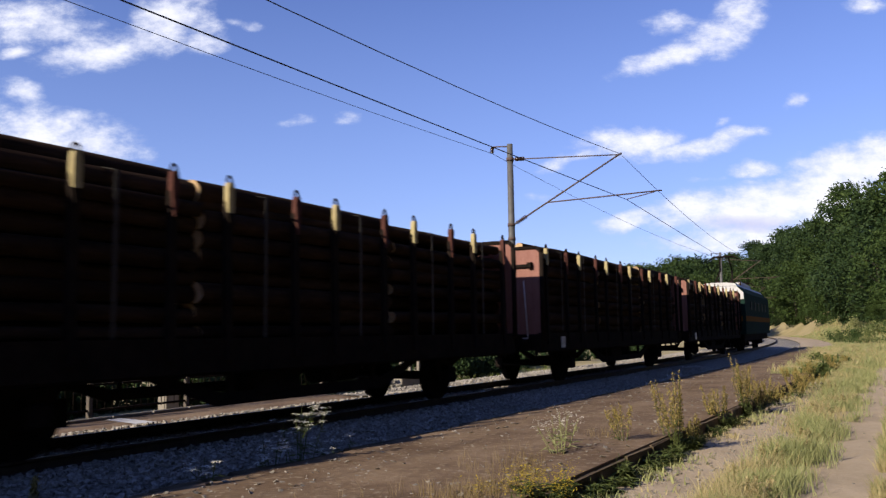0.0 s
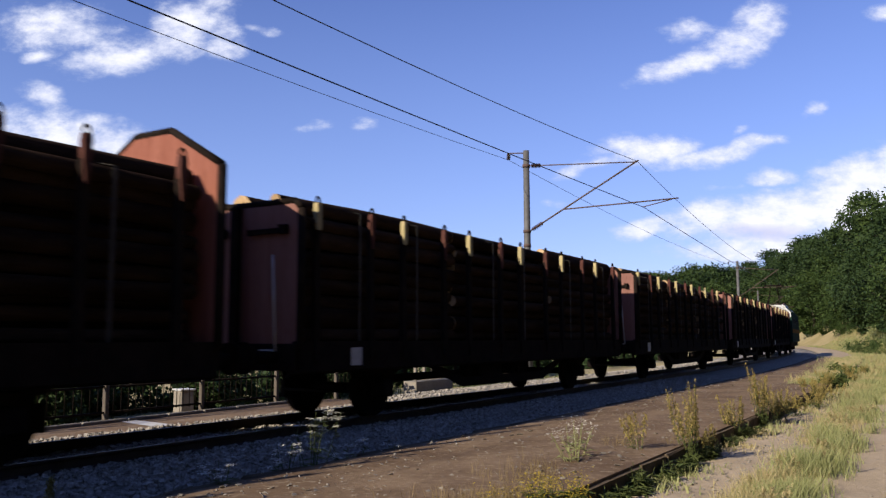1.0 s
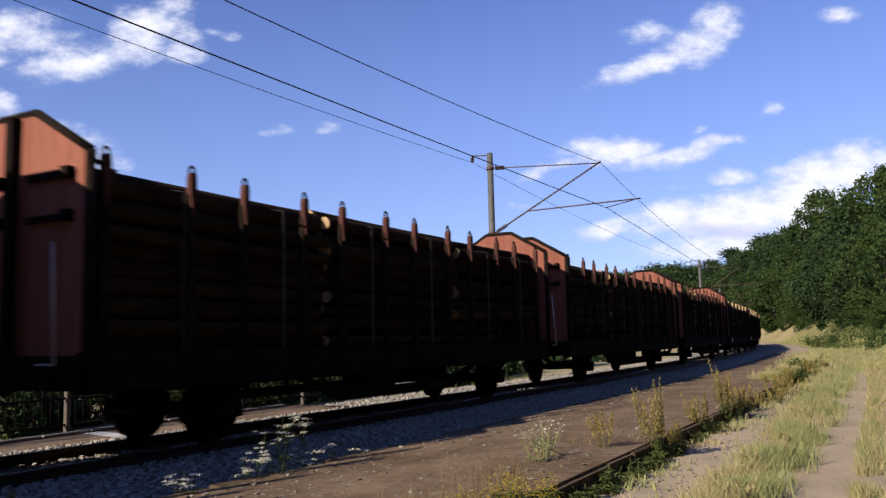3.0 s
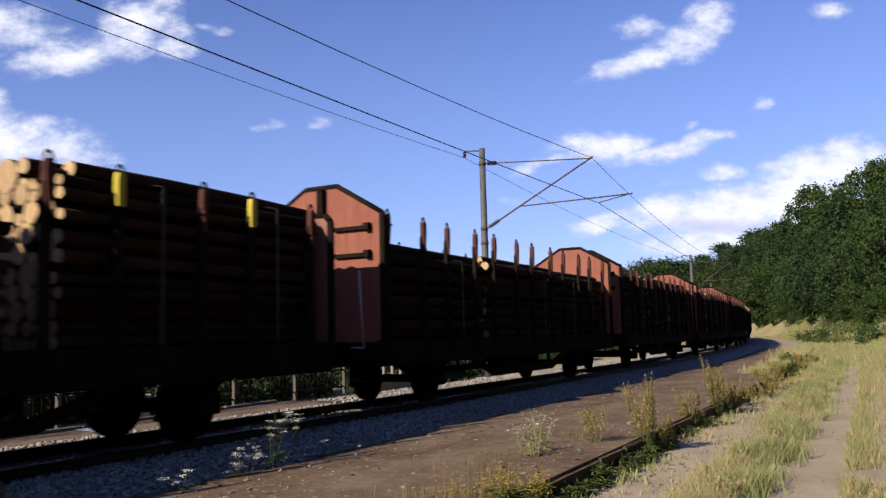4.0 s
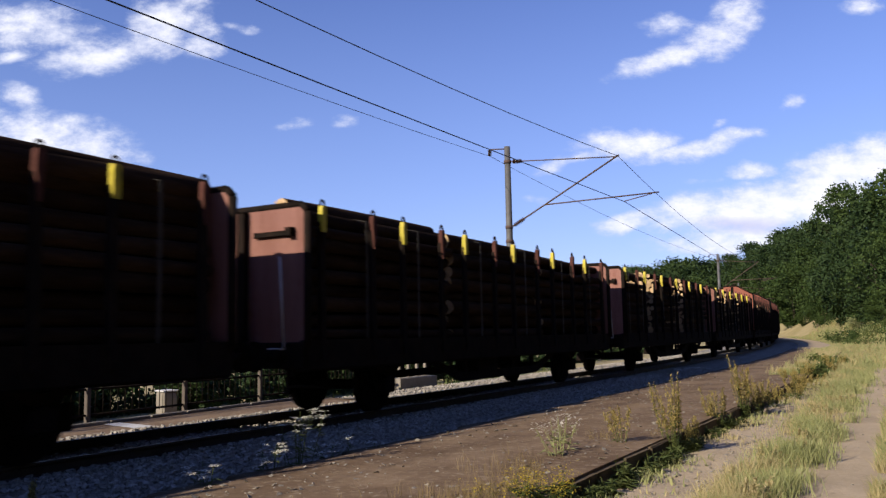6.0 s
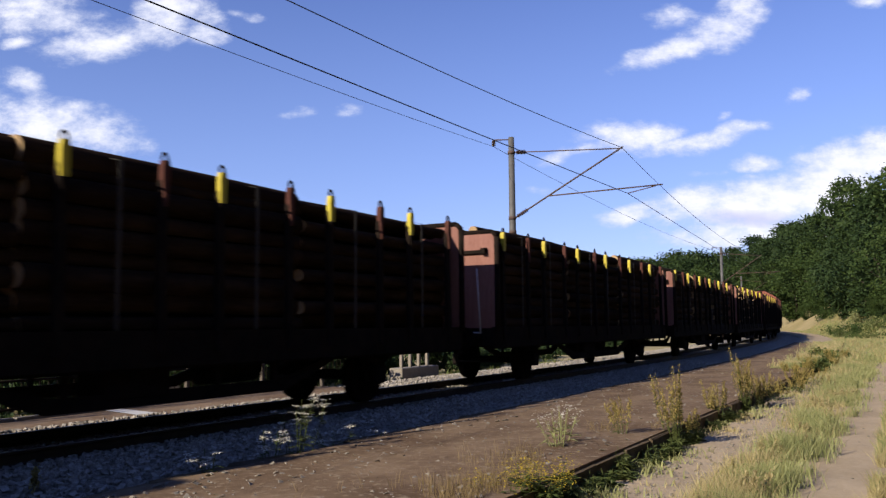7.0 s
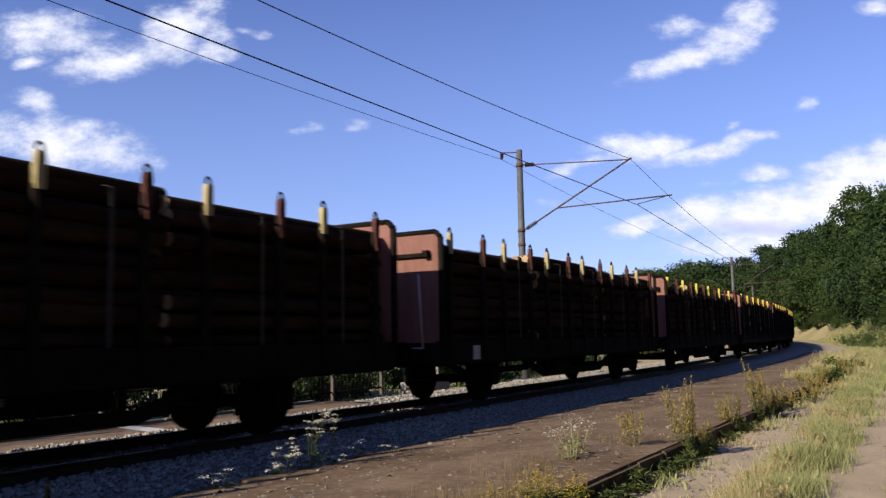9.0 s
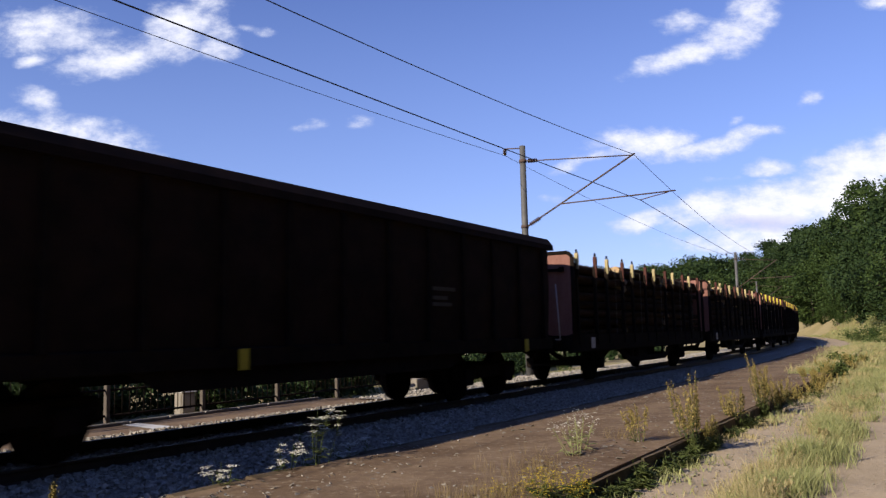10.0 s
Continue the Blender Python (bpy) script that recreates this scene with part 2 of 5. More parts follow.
EARTH = material("dry_grassland", (0.335, 0.279, 0.167), (0.229, 0.198, 0.099), 0.25, 0.95, 0.7, fine=5, third=(0.205, 0.174, 0.099), spec=0.1)
WOODEN = material("grey_timber", (0.062, 0.052, 0.043), (0.099, 0.083, 0.068), 4.0, 0.9, 0.3, fine=30)
GREEN_PAINT = material("green_loco_paint", (0.0058, 0.0189, 0.0151), (0.0101, 0.027, 0.022), 3.0, 0.85, 0.1, spec=0.04)
STRIPE = material("orange_yellow_stripe", (0.136, 0.058, 0.0074), (0.105, 0.046, 0.0074), 3.0, 0.85, 0.1, spec=0.04)
ROOF_GREY = material("pale_grey_roof", (0.455, 0.463, 0.471), (0.347, 0.347, 0.356), 3.0, 0.6, 0.15)
GLASS_DARK = material("dark_cab_window", (0.0086, 0.0108, 0.0130), (0.0115, 0.0130, 0.0144), 3.0, 0.5, 0.0, spec=0.05)
# Covered wagon colour held near black to carry its side's shade.
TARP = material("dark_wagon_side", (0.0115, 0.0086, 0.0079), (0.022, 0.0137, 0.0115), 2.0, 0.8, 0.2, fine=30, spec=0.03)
TRUNK = material("tree_bark", (0.022, 0.0172, 0.0136), (0.043, 0.034, 0.026), 4.0, 0.95, 0.6)
LEAF = foliage("tree_leaves", (0.022, 0.045, 0.0120), (0.053, 0.083, 0.020))
LEAF_DARK = foliage("dark_tree_leaves", (0.0144, 0.032, 0.0104), (0.035, 0.060, 0.0176))
GRASS_DRY = foliage("dry_grass", (0.480, 0.400, 0.232), (0.264, 0.240, 0.104), 0.35)
GRASS_GREEN = foliage("green_grass", (0.176, 0.216, 0.084), (0.352, 0.352, 0.168), 0.35)
WEED_GREEN = foliage("weed_leaves", (0.045, 0.072, 0.022), (0.120, 0.140, 0.045), 0.3)
WEED_OCHRE = foliage("seeding_weed", (0.368, 0.284, 0.108), (0.264, 0.220, 0.072), 0.3)
GRASS_BROWN = foliage("withered_grass", (0.272, 0.200, 0.104), (0.160, 0.124, 0.056), 0.3)
FLOWER_WHITE = foliage("white_blossom", (0.613, 0.593, 0.514), (0.742, 0.722, 0.673), 0.2)
FLOWER_YELLOW = foliage("yellow_blossom", (0.430, 0.320, 0.030), (0.330, 0.260, 0.039), 0.2)


# ---- mesh helpers ----
def part(name, bm, mat, parent=None, label="", smooth=False):
    me = bpy.data.meshes.new(name)
    bm.normal_update()
    bm.to_mesh(me)
    bm.free()
    for mt in (mat if isinstance(mat, (list, tuple)) else (mat,)):
        me.materials.append(mt)
    if smooth:
        me.shade_smooth()
    ob = new(name, me)
    if parent is not None:
        ob.parent = parent
    if label:
        tagged(ob, label)
    return ob


def raw(name, verts, faces, mat, parent=None, mats=None, kind=""):
    me = bpy.data.meshes.new(name)
    me.from_pydata(verts, [], faces)
    for mt in (mat if isinstance(mat, (list, tuple)) else (mat,)):
        me.materials.append(mt)
    if mats is not None:
        me.polygons.foreach_set("material_index", mats)
    ob = new(name, me)
    if parent is not None:
        ob.parent = parent
    if kind:
        tagged(ob, kind=kind)
    return ob


def box(bm, x0, x1, y0, y1, z0, z1, bevel=0.0, mi=0):
    r = bmesh.ops.create_cube(bm, size=1)
    vs = r["verts"]
    for v in vs:
        v.co = Vector(((x0 + x1) / 2 + v.co.x * (x1 - x0), (y0 + y1) / 2 + v.co.y * (y1 - y0), (z0 + z1) / 2 + v.co.z * (z1 - z0)))
    fs = {f for v in vs for f in v.link_faces}
    if bevel:
        es = list({e for v in vs for e in v.link_edges})
        out = bmesh.ops.bevel(bm, geom=es, offset=bevel, segments=1, affect="EDGES")
        fs = set(out["faces"]) | {f for f in fs if f.is_valid}
    for f in fs:
        f.material_index = mi
    return bm


def boxed(*dims, bevel=0.0):
    return box(bmesh.new(), *dims, bevel=bevel)


def tube(bm, a, b, r0, r1=None, n=8, mi=0, caps=True):
    a, b = Vector(a), Vector(b)
    r1 = r0 if r1 is None else r1
    w = (b - a).normalized()
    u = w.orthogonal().normalized()
    v = w.cross(u)
    rings = []
    for p, r in ((a, r0), (b, r1)):
        rings.append([bm.verts.new(p + (u * math.cos(2 * math.pi * i / n) + v * math.sin(2 * math.pi * i / n)) * r) for i in range(n)])
    for i in range(n):
        f = bm.faces.new((rings[0][i], rings[0][(i + 1) % n], rings[1][(i + 1) % n], rings[1][i]))
        f.material_index = mi
        f.smooth = True
    if caps:
        bm.faces.new(rings[0][::-1]).material_index = mi
        bm.faces.new(rings[1]).material_index = mi
    return bm


def prism(bm, outline, y0, y1, mi=0):
    """An outline in x and z, drawn out along y."""
    a = [bm.verts.new((x, y0, z)) for x, z in outline]
    b = [bm.verts.new((x, y1, z)) for x, z in outline]
    n = len(outline)
    for i in range(n):
        bm.faces.new((a[i], b[i], b[(i + 1) % n], a[(i + 1) % n])).material_index = mi
    bm.faces.new(a).material_index = mi
    bm.faces.new(b[::-1]).material_index = mi
    bmesh.ops.recalc_face_normals(bm, faces=bm.faces[:])
    return bm


def sweep(name, profile, s0, s1, step, mat, parent=None, kind=""):
    """A strip along the line: profile is a row of (d, z)."""
    n = max(2, int((s1 - s0) / step) + 1)
    verts, faces = [], []
    k = len(profile)
    for i in range(n):
        s = s0 + (s1 - s0) * i / (n - 1)
        for d, z in profile:
            x, y, _ = track(s, d)
            verts.append((x, y, z))
    for i in range(n - 1):
        for j in range(k - 1):
            a = i * k + j
            faces.append((a, a + 1, a + k + 1, a + k))
    return raw(name, verts, faces, mat, parent, kind=kind)


def thing(name, label, category, group="", m=None):
    ob = new(name)
    tagged(ob, label, category, group)
    if m is not None:
        ob.matrix_basis = m
    return ob


# ---- ground ----
FAR_GROUND = -0.42
PATH_Z = -0.37
DECK_Z = -0.12


def smooth(a, b, x):
    t = max(0.0, min(1.0, (x - a) / (b - a)))
    return t * t * (3 - 2 * t)


def wood_edge(u):
    """How far ahead the wood begins, by the slope east of the way ahead."""
    return 142 - 62 * smooth(0.385, 0.45, u)


def hill(x, y):
    """Height of the wooded slopes over the plain."""
    if y < 20:
        return 0.0
    u = x / y
    side = smooth(0.12, 0.25, u)
    past = y - wood_edge(u)
    steep = 0.10 + 0.16 * smooth(0.40, 0.60, u)
    return side * (max(0.0, min(past, 60)) * steep)


def land(s, d):
    x, y, _ = track(s, d)
    z = (PATH_Z if d <= 3.3 else FAR_GROUND) - 0.03
    rise = 3.4 * smooth(60, 115, s) * smooth(1.5, -5.5, d)          # the bank on which the wood stands
    if d < -0.6:
        q = min(1.0, (-d - 0.6) / 7.0)
        z += q * 0.25 * noise.noise((x * 0.2, y * 0.2, 0))
        rise = max(rise, q * 3.2 * smooth(20, 84, s))
        z += smooth(30, 60, s) * 0.12 * noise.noise((x * 0.35, y * 0.35, 7))
    z += rise
    if d > 14:
        z += 0.25 * noise.noise((x * 0.1, y * 0.1, 3))
    if -2 < d < 3:
        z += 0.03 * noise.noise((x * 1.2, y * 1.2, 1))
    return x, y, z + hill(x, y) * (smooth(-4, -14, d) if d < 9 else smooth(16, 34, d))


def make_ground():
    verts, faces = [], []
    ss = [-120 + i * 6 for i in range(20)] + [i * 2.0 for i in range(60)] + [120 + i * 6 for i in range(30)] + [310, 340, 400, 700, 1100]
    ds = [700, 300, 160, 110, 80, 60, 48, 35, 25, 20, 16, 14.2, 13.2, 11.6, 9, 6.3, 3.3, 2.6, 1.8, 1.0, 0.2, -0.6, -1.5, -3, -5, -7.6]
    ds += [-11, -16, -22, -30, -40, -55, -75, -100, -160, -400, -800]
    for s in ss:
        for d in ds:
            verts.append(land(s, d))
    k = len(ds)
    for i in range(len(ss) - 1):
        for j in range(k - 1):
            a = i * k + j
            faces.append((a, a + k, a + k + 1, a + 1))
    g = raw("ground", verts, faces, EARTH, kind="structure")
    g.data.shade_smooth()
    tagged(g, "dry yellowish grassland beside the railway line", "ground")


def uneven_strip(name, d0, d1, nd, s0, s1, ns, z, amp, mat, label, category, skirt=0.0):
    verts, faces = [], []
    for i in range(ns):
        s = s0 + (s1 - s0) * (i / (ns - 1)) ** 1.6
        for j in range(nd):
            d = d0 + (d1 - d0) * j / (nd - 1)
            edge = 0.22 * noise.noise((s * 0.7, d0, 5)) if j in (0, nd - 1) and not skirt else 0.0
            x, y, _ = track(s, d + edge)
            verts.append((x, y, z - (0.09 if j in (0, nd - 1) else 0) + amp * noise.noise((x * 1.5, y * 1.5, 2)) + 0.4 * amp * noise.noise((x * 6, y * 6, 2))))
    for i in range(ns - 1):
        for j in range(nd - 1):
            a = i * nd + j
            faces.append((a, a + 1, a + nd + 1, a + nd))
    ob = raw(name, verts, faces, mat, kind="structure")
    ob.data.shade_smooth()
    return tagged(ob, label, category)


make_ground()
uneven_strip("footpath", 3.2, -0.9, 22, -6, 50, 220, PATH_Z + 0.01, 0.035, PATH, "pale trodden earth path with a worn wheel track", "path")

bed_far = sweep("ballast_shoulder", [(11.2, -0.160), (12.2, -0.165), (13.1, -0.24), (14.0, -0.45)], 16.6, 330, 2.0, BALLAST, kind="structure")
tagged(bed_far, "wide shoulder of sunlit ballast past the far platform", "ballast")
deck = sweep("platform", [(6.22, -0.42), (6.20, DECK_Z), (5.9, DECK_Z + 0.004), (4.5, DECK_Z + 0.02), (3.3, DECK_Z), (3.07, DECK_Z - 0.004), (3.05, -0.45)], -20, 67, 0.5, PLATFORM, kind="structure")
tagged(deck, "low worn brown platform with crumbling concrete edges", "platform")
bed = sweep("ballast_bed", [(6.24, -0.36), (6.7, -0.30), (7.4, -0.17), (8.3, -0.15), (9.3, -0.17), (10.4, -0.15), (11.3, -0.19), (12.0, -0.42)], -60, 400, 2.0, BALLAST, kind="structure")
tagged(bed, "grey crushed stone ballast under the track", "ballast")
yard = uneven_strip("gravel_yard", 6.3, 2.9, 8, 60, 170, 60, -0.20, 0.03, PATH, "pale gravel beyond the end of the platform", "gravel")
far_deck = sweep("far_platform", [(11.44, -0.42), (11.46, -0.205), (12.4, -0.19), (13.5, -0.20), (13.9, -0.43)], -40, 17, 0.5, PLATFORM, kind="structure")
tagged(far_deck, "low brown platform on the far side of the track", "platform")
tagged(raw("painted_line", [track(9.95, 11.55)[:2] + (-0.184,), track(10.4, 11.6)[:2] + (-0.184,), track(10.65, 13.05)[:2] + (-0.184,), track(10.3, 13.05)[:2] + (-0.184,)], [(0, 1, 2, 3)], WHITE_PAINT, far_deck), "faded white painted line")


# ---- rails and sleepers ----
def make_track():
    base = thing("railway_track", "single railway track with rusty rails on concrete sleepers", "track")
    tagged(base, kind="structure")
    for side in (-1, 1):
        c = MID + side * GAUGE
        prof = [(0.075, -0.17), (0.075, -0.155), (0.012, -0.13), (0.012, -0.04), (0.036, -0.03), (0.036, -0.003)]
        full = [(c + d, z) for d, z in prof] + [(c - d, z) for d, z in prof[::-1]]
        rail = sweep("rail", full, -60, 330, 1.5, RAIL_STEEL, base)
        sweep("rail_head", [(c + 0.034, -0.002), (c + 0.02, 0.0), (c - 0.02, 0.0), (c - 0.034, -0.002)], -60, 330, 1.5, RAIL_TOP, rail)
    me = None
    for i in range(150):
        s = -6 + i * 0.62
        if me is None:
            bm = bmesh.new()
            box(bm, -1.3, 1.3, -0.13, 0.13, -0.30, -0.155, 0.02)
            ob = part("sleeper", bm, CONCRETE, base)
            me = ob.data
        else:
            ob = new("sleeper", me)
            ob.parent = base
        ob.matrix_basis = on_track(s)


make_track()


# ---- overhead line ----
def wire_run(name, points, radius, mat, parent, sag=0.0, cuts=16):
    line = [Vector(points[0])]
    for (a, b) in zip(points, points[1:]):
        for i in range(1, cuts + 1):
            t = i / cuts
            line.append(Vector(a).lerp(Vector(b), t) - Vector((0, 0, sag * 4 * t * (1 - t))))
    verts, faces = [], []
    for i, p in enumerate(line):
        w = (line[min(i + 1, len(line) - 1)] - line[max(i - 1, 0)]).normalized()
        u = w.cross(Vector((0.02, 0, 1)) if abs(w.z) < 0.9 else Vector((1, 0, 0))).normalized()
        v = u.cross(w)
        verts += [p + (u * math.cos(a) + v * math.sin(a)) * radius for a in [math.pi * k / 3 for k in range(6)]]
    for i in range(len(line) - 1):
        for k in range(6):
            faces.append((i * 6 + k, i * 6 + (k + 1) % 6, i * 6 + 6 + (k + 1) % 6, i * 6 + 6 + k))
    return raw(name, verts, faces, mat, parent)


def spot(s, d, z):
    x, y, _ = track(s, d)
    return Vector((x, y, z))


MASTS = ((-20.0, 13.4, 8.5), (29.3, 13.44, 8.64), (78.5, 12.4, 8.2), (130.0, 12.4, 8.2))


def make_mast(s, d, top):
    base = thing("catenary_mast", "grey steel catenary mast with a rusty tubular cantilever", "mast", "masts along the track")
    o = spot(s, d, 0)
    hd = track(s, d)[2]
    base.matrix_basis = pose(o.x, o.y, 0, 0, 0, math.degrees(hd))      # x towards the track, y along it
    bm = bmesh.new()
    tube(bm, (0, 0, -0.5), (0, 0, top), 0.155, 0.115, 12)
    part("mast", bm, POLE_GREY, base)
    part("footing", boxed(-0.4, 0.4, -0.4, 0.4, -0.6, -0.25, bevel=0.03), CONCRETE, base)
    k = top - 8.64
    for z in (8.03, 5.45, 4.9):
        bm = bmesh.new()
        tube(bm, (0, 0, z + k - 0.06), (0, 0, z + k + 0.06), 0.15, n=12)
        part("clamp", bm, RUST_TUBE, base)
    tip = Vector((d - 9.04, 0, 7.71 + k))
    low = Vector((0.1, 0, 5.45 + k))
    up = Vector((0.1, 0, 8.03 + k))

    def arm(name, a, b, r, mat=RUST_TUBE):
        bm = bmesh.new()
        tube(bm, a, b, r, n=8)
        return part(name, bm, mat, base)

    def insulator(a, b):
        a, b = Vector(a), Vector(b)
        bm = bmesh.new()
        tube(bm, a, b, 0.03, n=8)
        for i in range(6):
            p, q = a.lerp(b, (i + 0.2) / 6), a.lerp(b, (i + 0.6) / 6)
            tube(bm, p, q, 0.09, 0.06, 10)
        part("insulator", bm, CERAMIC, base, "ribbed brown insulator")

    arm("diagonal_tube", low, tip + Vector((0.05, 0, 0.06)), 0.032)
    arm("top_tube", up, tip, 0.022)
    insulator(low.lerp(tip, 0.03), low.lerp(tip, 0.13))
    insulator(up.lerp(tip, 0.03), up.lerp(tip, 0.12))
    reg = low.lerp(tip, 0.33)
    end = Vector((d - 7.59, 0, 6.25 + k))
    arm("registration_tube", reg, end, 0.026)
    arm("steady_arm", end + Vector((-0.25, 0, -0.03)), (d - 8.86, 0, 6.04 + k), 0.018)
    arm("outer_bracket", (0, 0, 8.55 + k), (-0.72, 0, 8.62 + k), 0.025)
    insulator((-0.75, 0, 8.60 + k), (-0.77, 0, 8.36 + k))


for mast in MASTS:
    make_mast(*mast)

lines = thing("overhead_line", "dark overhead wires strung along the electrified track", "overhead wires")
cs = [(-70, 9.4, 6.0), (-20, 9.75, 6.0), (29.3, 8.86, 6.03), (78.5, 9.3, 5.75), (130, 9.0, 5.7)]
wire_run("contact_wire", [spot(*c) for c in cs], 0.0125, WIRE, lines, 0.07)
wire_run("messenger_wire", [spot(-70, 9.3, 7.6), spot(-20, 9.5, 7.6), spot(29.3, 9.04, 7.74), spot(78.5, 9.2, 7.3), spot(130, 9.0, 7.2)], 0.0105, WIRE, lines, 0.76)
wire_run("feeder_wire", [spot(-70, 14.2, 8.3), spot(-20, 14.2, 8.3), spot(29.3, 14.21, 8.36), spot(78.5, 13.2, 8.0), spot(130, 13, 8)], 0.0085, WIRE, lines, 0.40)


# ---- the train ----
SPEED = 22.0                                  # metres a second; the train gains a little
GAIN = (0.0, -0.10, 0.0, 0.15, 0.17, 0.12, 0.20, 0.29, 0.37, 0.36, 0.55, 0.67, 0.74, 0.80, 0.87, 0.98, 1.00, 1.22, 1.30, 1.37, 1.47)


def run(t):
    return SPEED * t + GAIN[round(t * 2)]


def bogie(parent, y):
    b = part("bogie_frame", boxed(-1.02, -0.90, y - 1.35, y + 1.35, 0.42, 0.72, bevel=0.04), DARK_STEEL, parent)
    bm = bmesh.new()
    box(bm, 0.90, 1.02, y - 1.35, y + 1.35, 0.42, 0.72, 0.04)
    box(bm, -0.9, 0.9, y - 0.25, y + 0.25, 0.40, 0.75, 0.04)
    part("bogie_frame", bm, DARK_STEEL, parent)
    for dy in (-0.9, 0.9):
        for sx in (-1, 1):
            bm = bmesh.new()
            tube(bm, (sx * 0.68, y + dy, 0.46), (sx * 0.80, y + dy, 0.46), 0.46, n=28)
            tube(bm, (sx * 0.64, y + dy, 0.46), (sx * 0.68, y + dy, 0.46), 0.488, n=28)
            w = part("wheel", bm, DARK_STEEL, parent)
            part("axle_box", boxed(sx * 0.96 - 0.14, sx * 0.96 + 0.14, y + dy - 0.17, y + dy + 0.17, 0.30, 0.62, bevel=0.03), DARK_STEEL, w)
            for q in (-0.27, 0.27):
                bm = bmesh.new()
                tube(bm, (sx * 0.96, y + dy + q, 0.40), (sx * 0.96, y + dy + q, 0.66), 0.085, n=10)
                part("spring", bm, DARK_STEEL, w)


def side_plate(bm, outline, x0, x1):
    """An outline in y and z, drawn out along x."""
    a = [bm.verts.new((x0, y, z)) for y, z in outline]
    b = [bm.verts.new((x1, y, z)) for y, z in outline]
    n = len(outline)
    for i in range(n):
        bm.faces.new((a[i], b[i], b[(i + 1) % n], a[(i + 1) % n]))
    bm.faces.new(a), bm.faces.new(b[::-1])
    bmesh.ops.recalc_face_normals(bm, faces=bm.faces[:])
    return bm


def single_axle(parent, y):
    """One wheelset of a two-axle wagon, with its guards, boxes and leaf springs."""
    bm = bmesh.new()
    tube(bm, (-1.0, y, 0.47), (1.0, y, 0.47), 0.08, n=10)
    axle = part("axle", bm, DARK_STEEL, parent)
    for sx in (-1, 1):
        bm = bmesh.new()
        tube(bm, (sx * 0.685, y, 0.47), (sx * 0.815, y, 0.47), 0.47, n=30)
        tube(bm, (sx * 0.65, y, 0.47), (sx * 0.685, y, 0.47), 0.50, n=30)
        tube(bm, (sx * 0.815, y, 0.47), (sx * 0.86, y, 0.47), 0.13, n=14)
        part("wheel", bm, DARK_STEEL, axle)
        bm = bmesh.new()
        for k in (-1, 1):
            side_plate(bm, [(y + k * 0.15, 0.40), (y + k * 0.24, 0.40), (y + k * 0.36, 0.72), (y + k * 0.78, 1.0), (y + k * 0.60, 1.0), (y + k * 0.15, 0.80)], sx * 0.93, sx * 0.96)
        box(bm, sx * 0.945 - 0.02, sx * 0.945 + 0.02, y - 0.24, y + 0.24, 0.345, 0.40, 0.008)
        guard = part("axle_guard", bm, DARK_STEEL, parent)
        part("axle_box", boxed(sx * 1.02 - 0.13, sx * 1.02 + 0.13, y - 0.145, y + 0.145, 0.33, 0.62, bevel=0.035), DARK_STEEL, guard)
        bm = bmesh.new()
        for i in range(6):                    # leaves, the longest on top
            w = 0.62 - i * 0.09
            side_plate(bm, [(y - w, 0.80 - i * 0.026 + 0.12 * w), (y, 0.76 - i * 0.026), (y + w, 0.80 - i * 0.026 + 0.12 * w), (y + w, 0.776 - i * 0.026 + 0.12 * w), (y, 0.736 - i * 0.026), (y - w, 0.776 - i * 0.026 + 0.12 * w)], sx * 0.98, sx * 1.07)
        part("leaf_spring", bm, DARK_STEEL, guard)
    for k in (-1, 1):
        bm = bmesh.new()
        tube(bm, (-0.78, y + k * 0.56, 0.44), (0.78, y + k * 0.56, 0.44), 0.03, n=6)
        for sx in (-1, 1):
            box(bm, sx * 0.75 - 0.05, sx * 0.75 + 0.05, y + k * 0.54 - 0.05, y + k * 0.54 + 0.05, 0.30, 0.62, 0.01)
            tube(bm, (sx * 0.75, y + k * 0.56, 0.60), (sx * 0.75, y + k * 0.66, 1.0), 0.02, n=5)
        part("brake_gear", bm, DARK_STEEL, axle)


def buffers(parent, y, way):
    for sx in (-0.875, 0.875):
        bm = bmesh.new()
        tube(bm, (sx, y, 1.05), (sx, y + way * 0.42, 1.05), 0.10, n=12)
        tube(bm, (sx, y + way * 0.42, 1.05), (sx, y + way * 0.60, 1.05), 0.07, n=12)
        tube(bm, (sx, y + way * 0.60, 1.05), (sx, y + way * 0.64, 1.05), 0.225, n=18)
        part("buffer", bm, DARK_STEEL, parent)
    bm = bmesh.new()
    tube(bm, (0, y, 1.0), (0, y + way * 0.5, 0.96), 0.05, n=8)
    part("coupling", bm, DARK_STEEL, parent)


LENGTH = 14.24
HALF = 1.30


def stake_body(parent, x, y, top, sx):
    bm = bmesh.new()
    prism(bm, [(0.0, 1.0), (sx * 0.10, 1.0), (sx * 0.065, top - 0.3), (0.0, top - 0.3)], y - 0.055, y + 0.055)
    # Brown stake bodies get near-black steel; the side's shade is in the colour.
    for v in bm.verts:
        v.co.x += x
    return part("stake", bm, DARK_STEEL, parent)


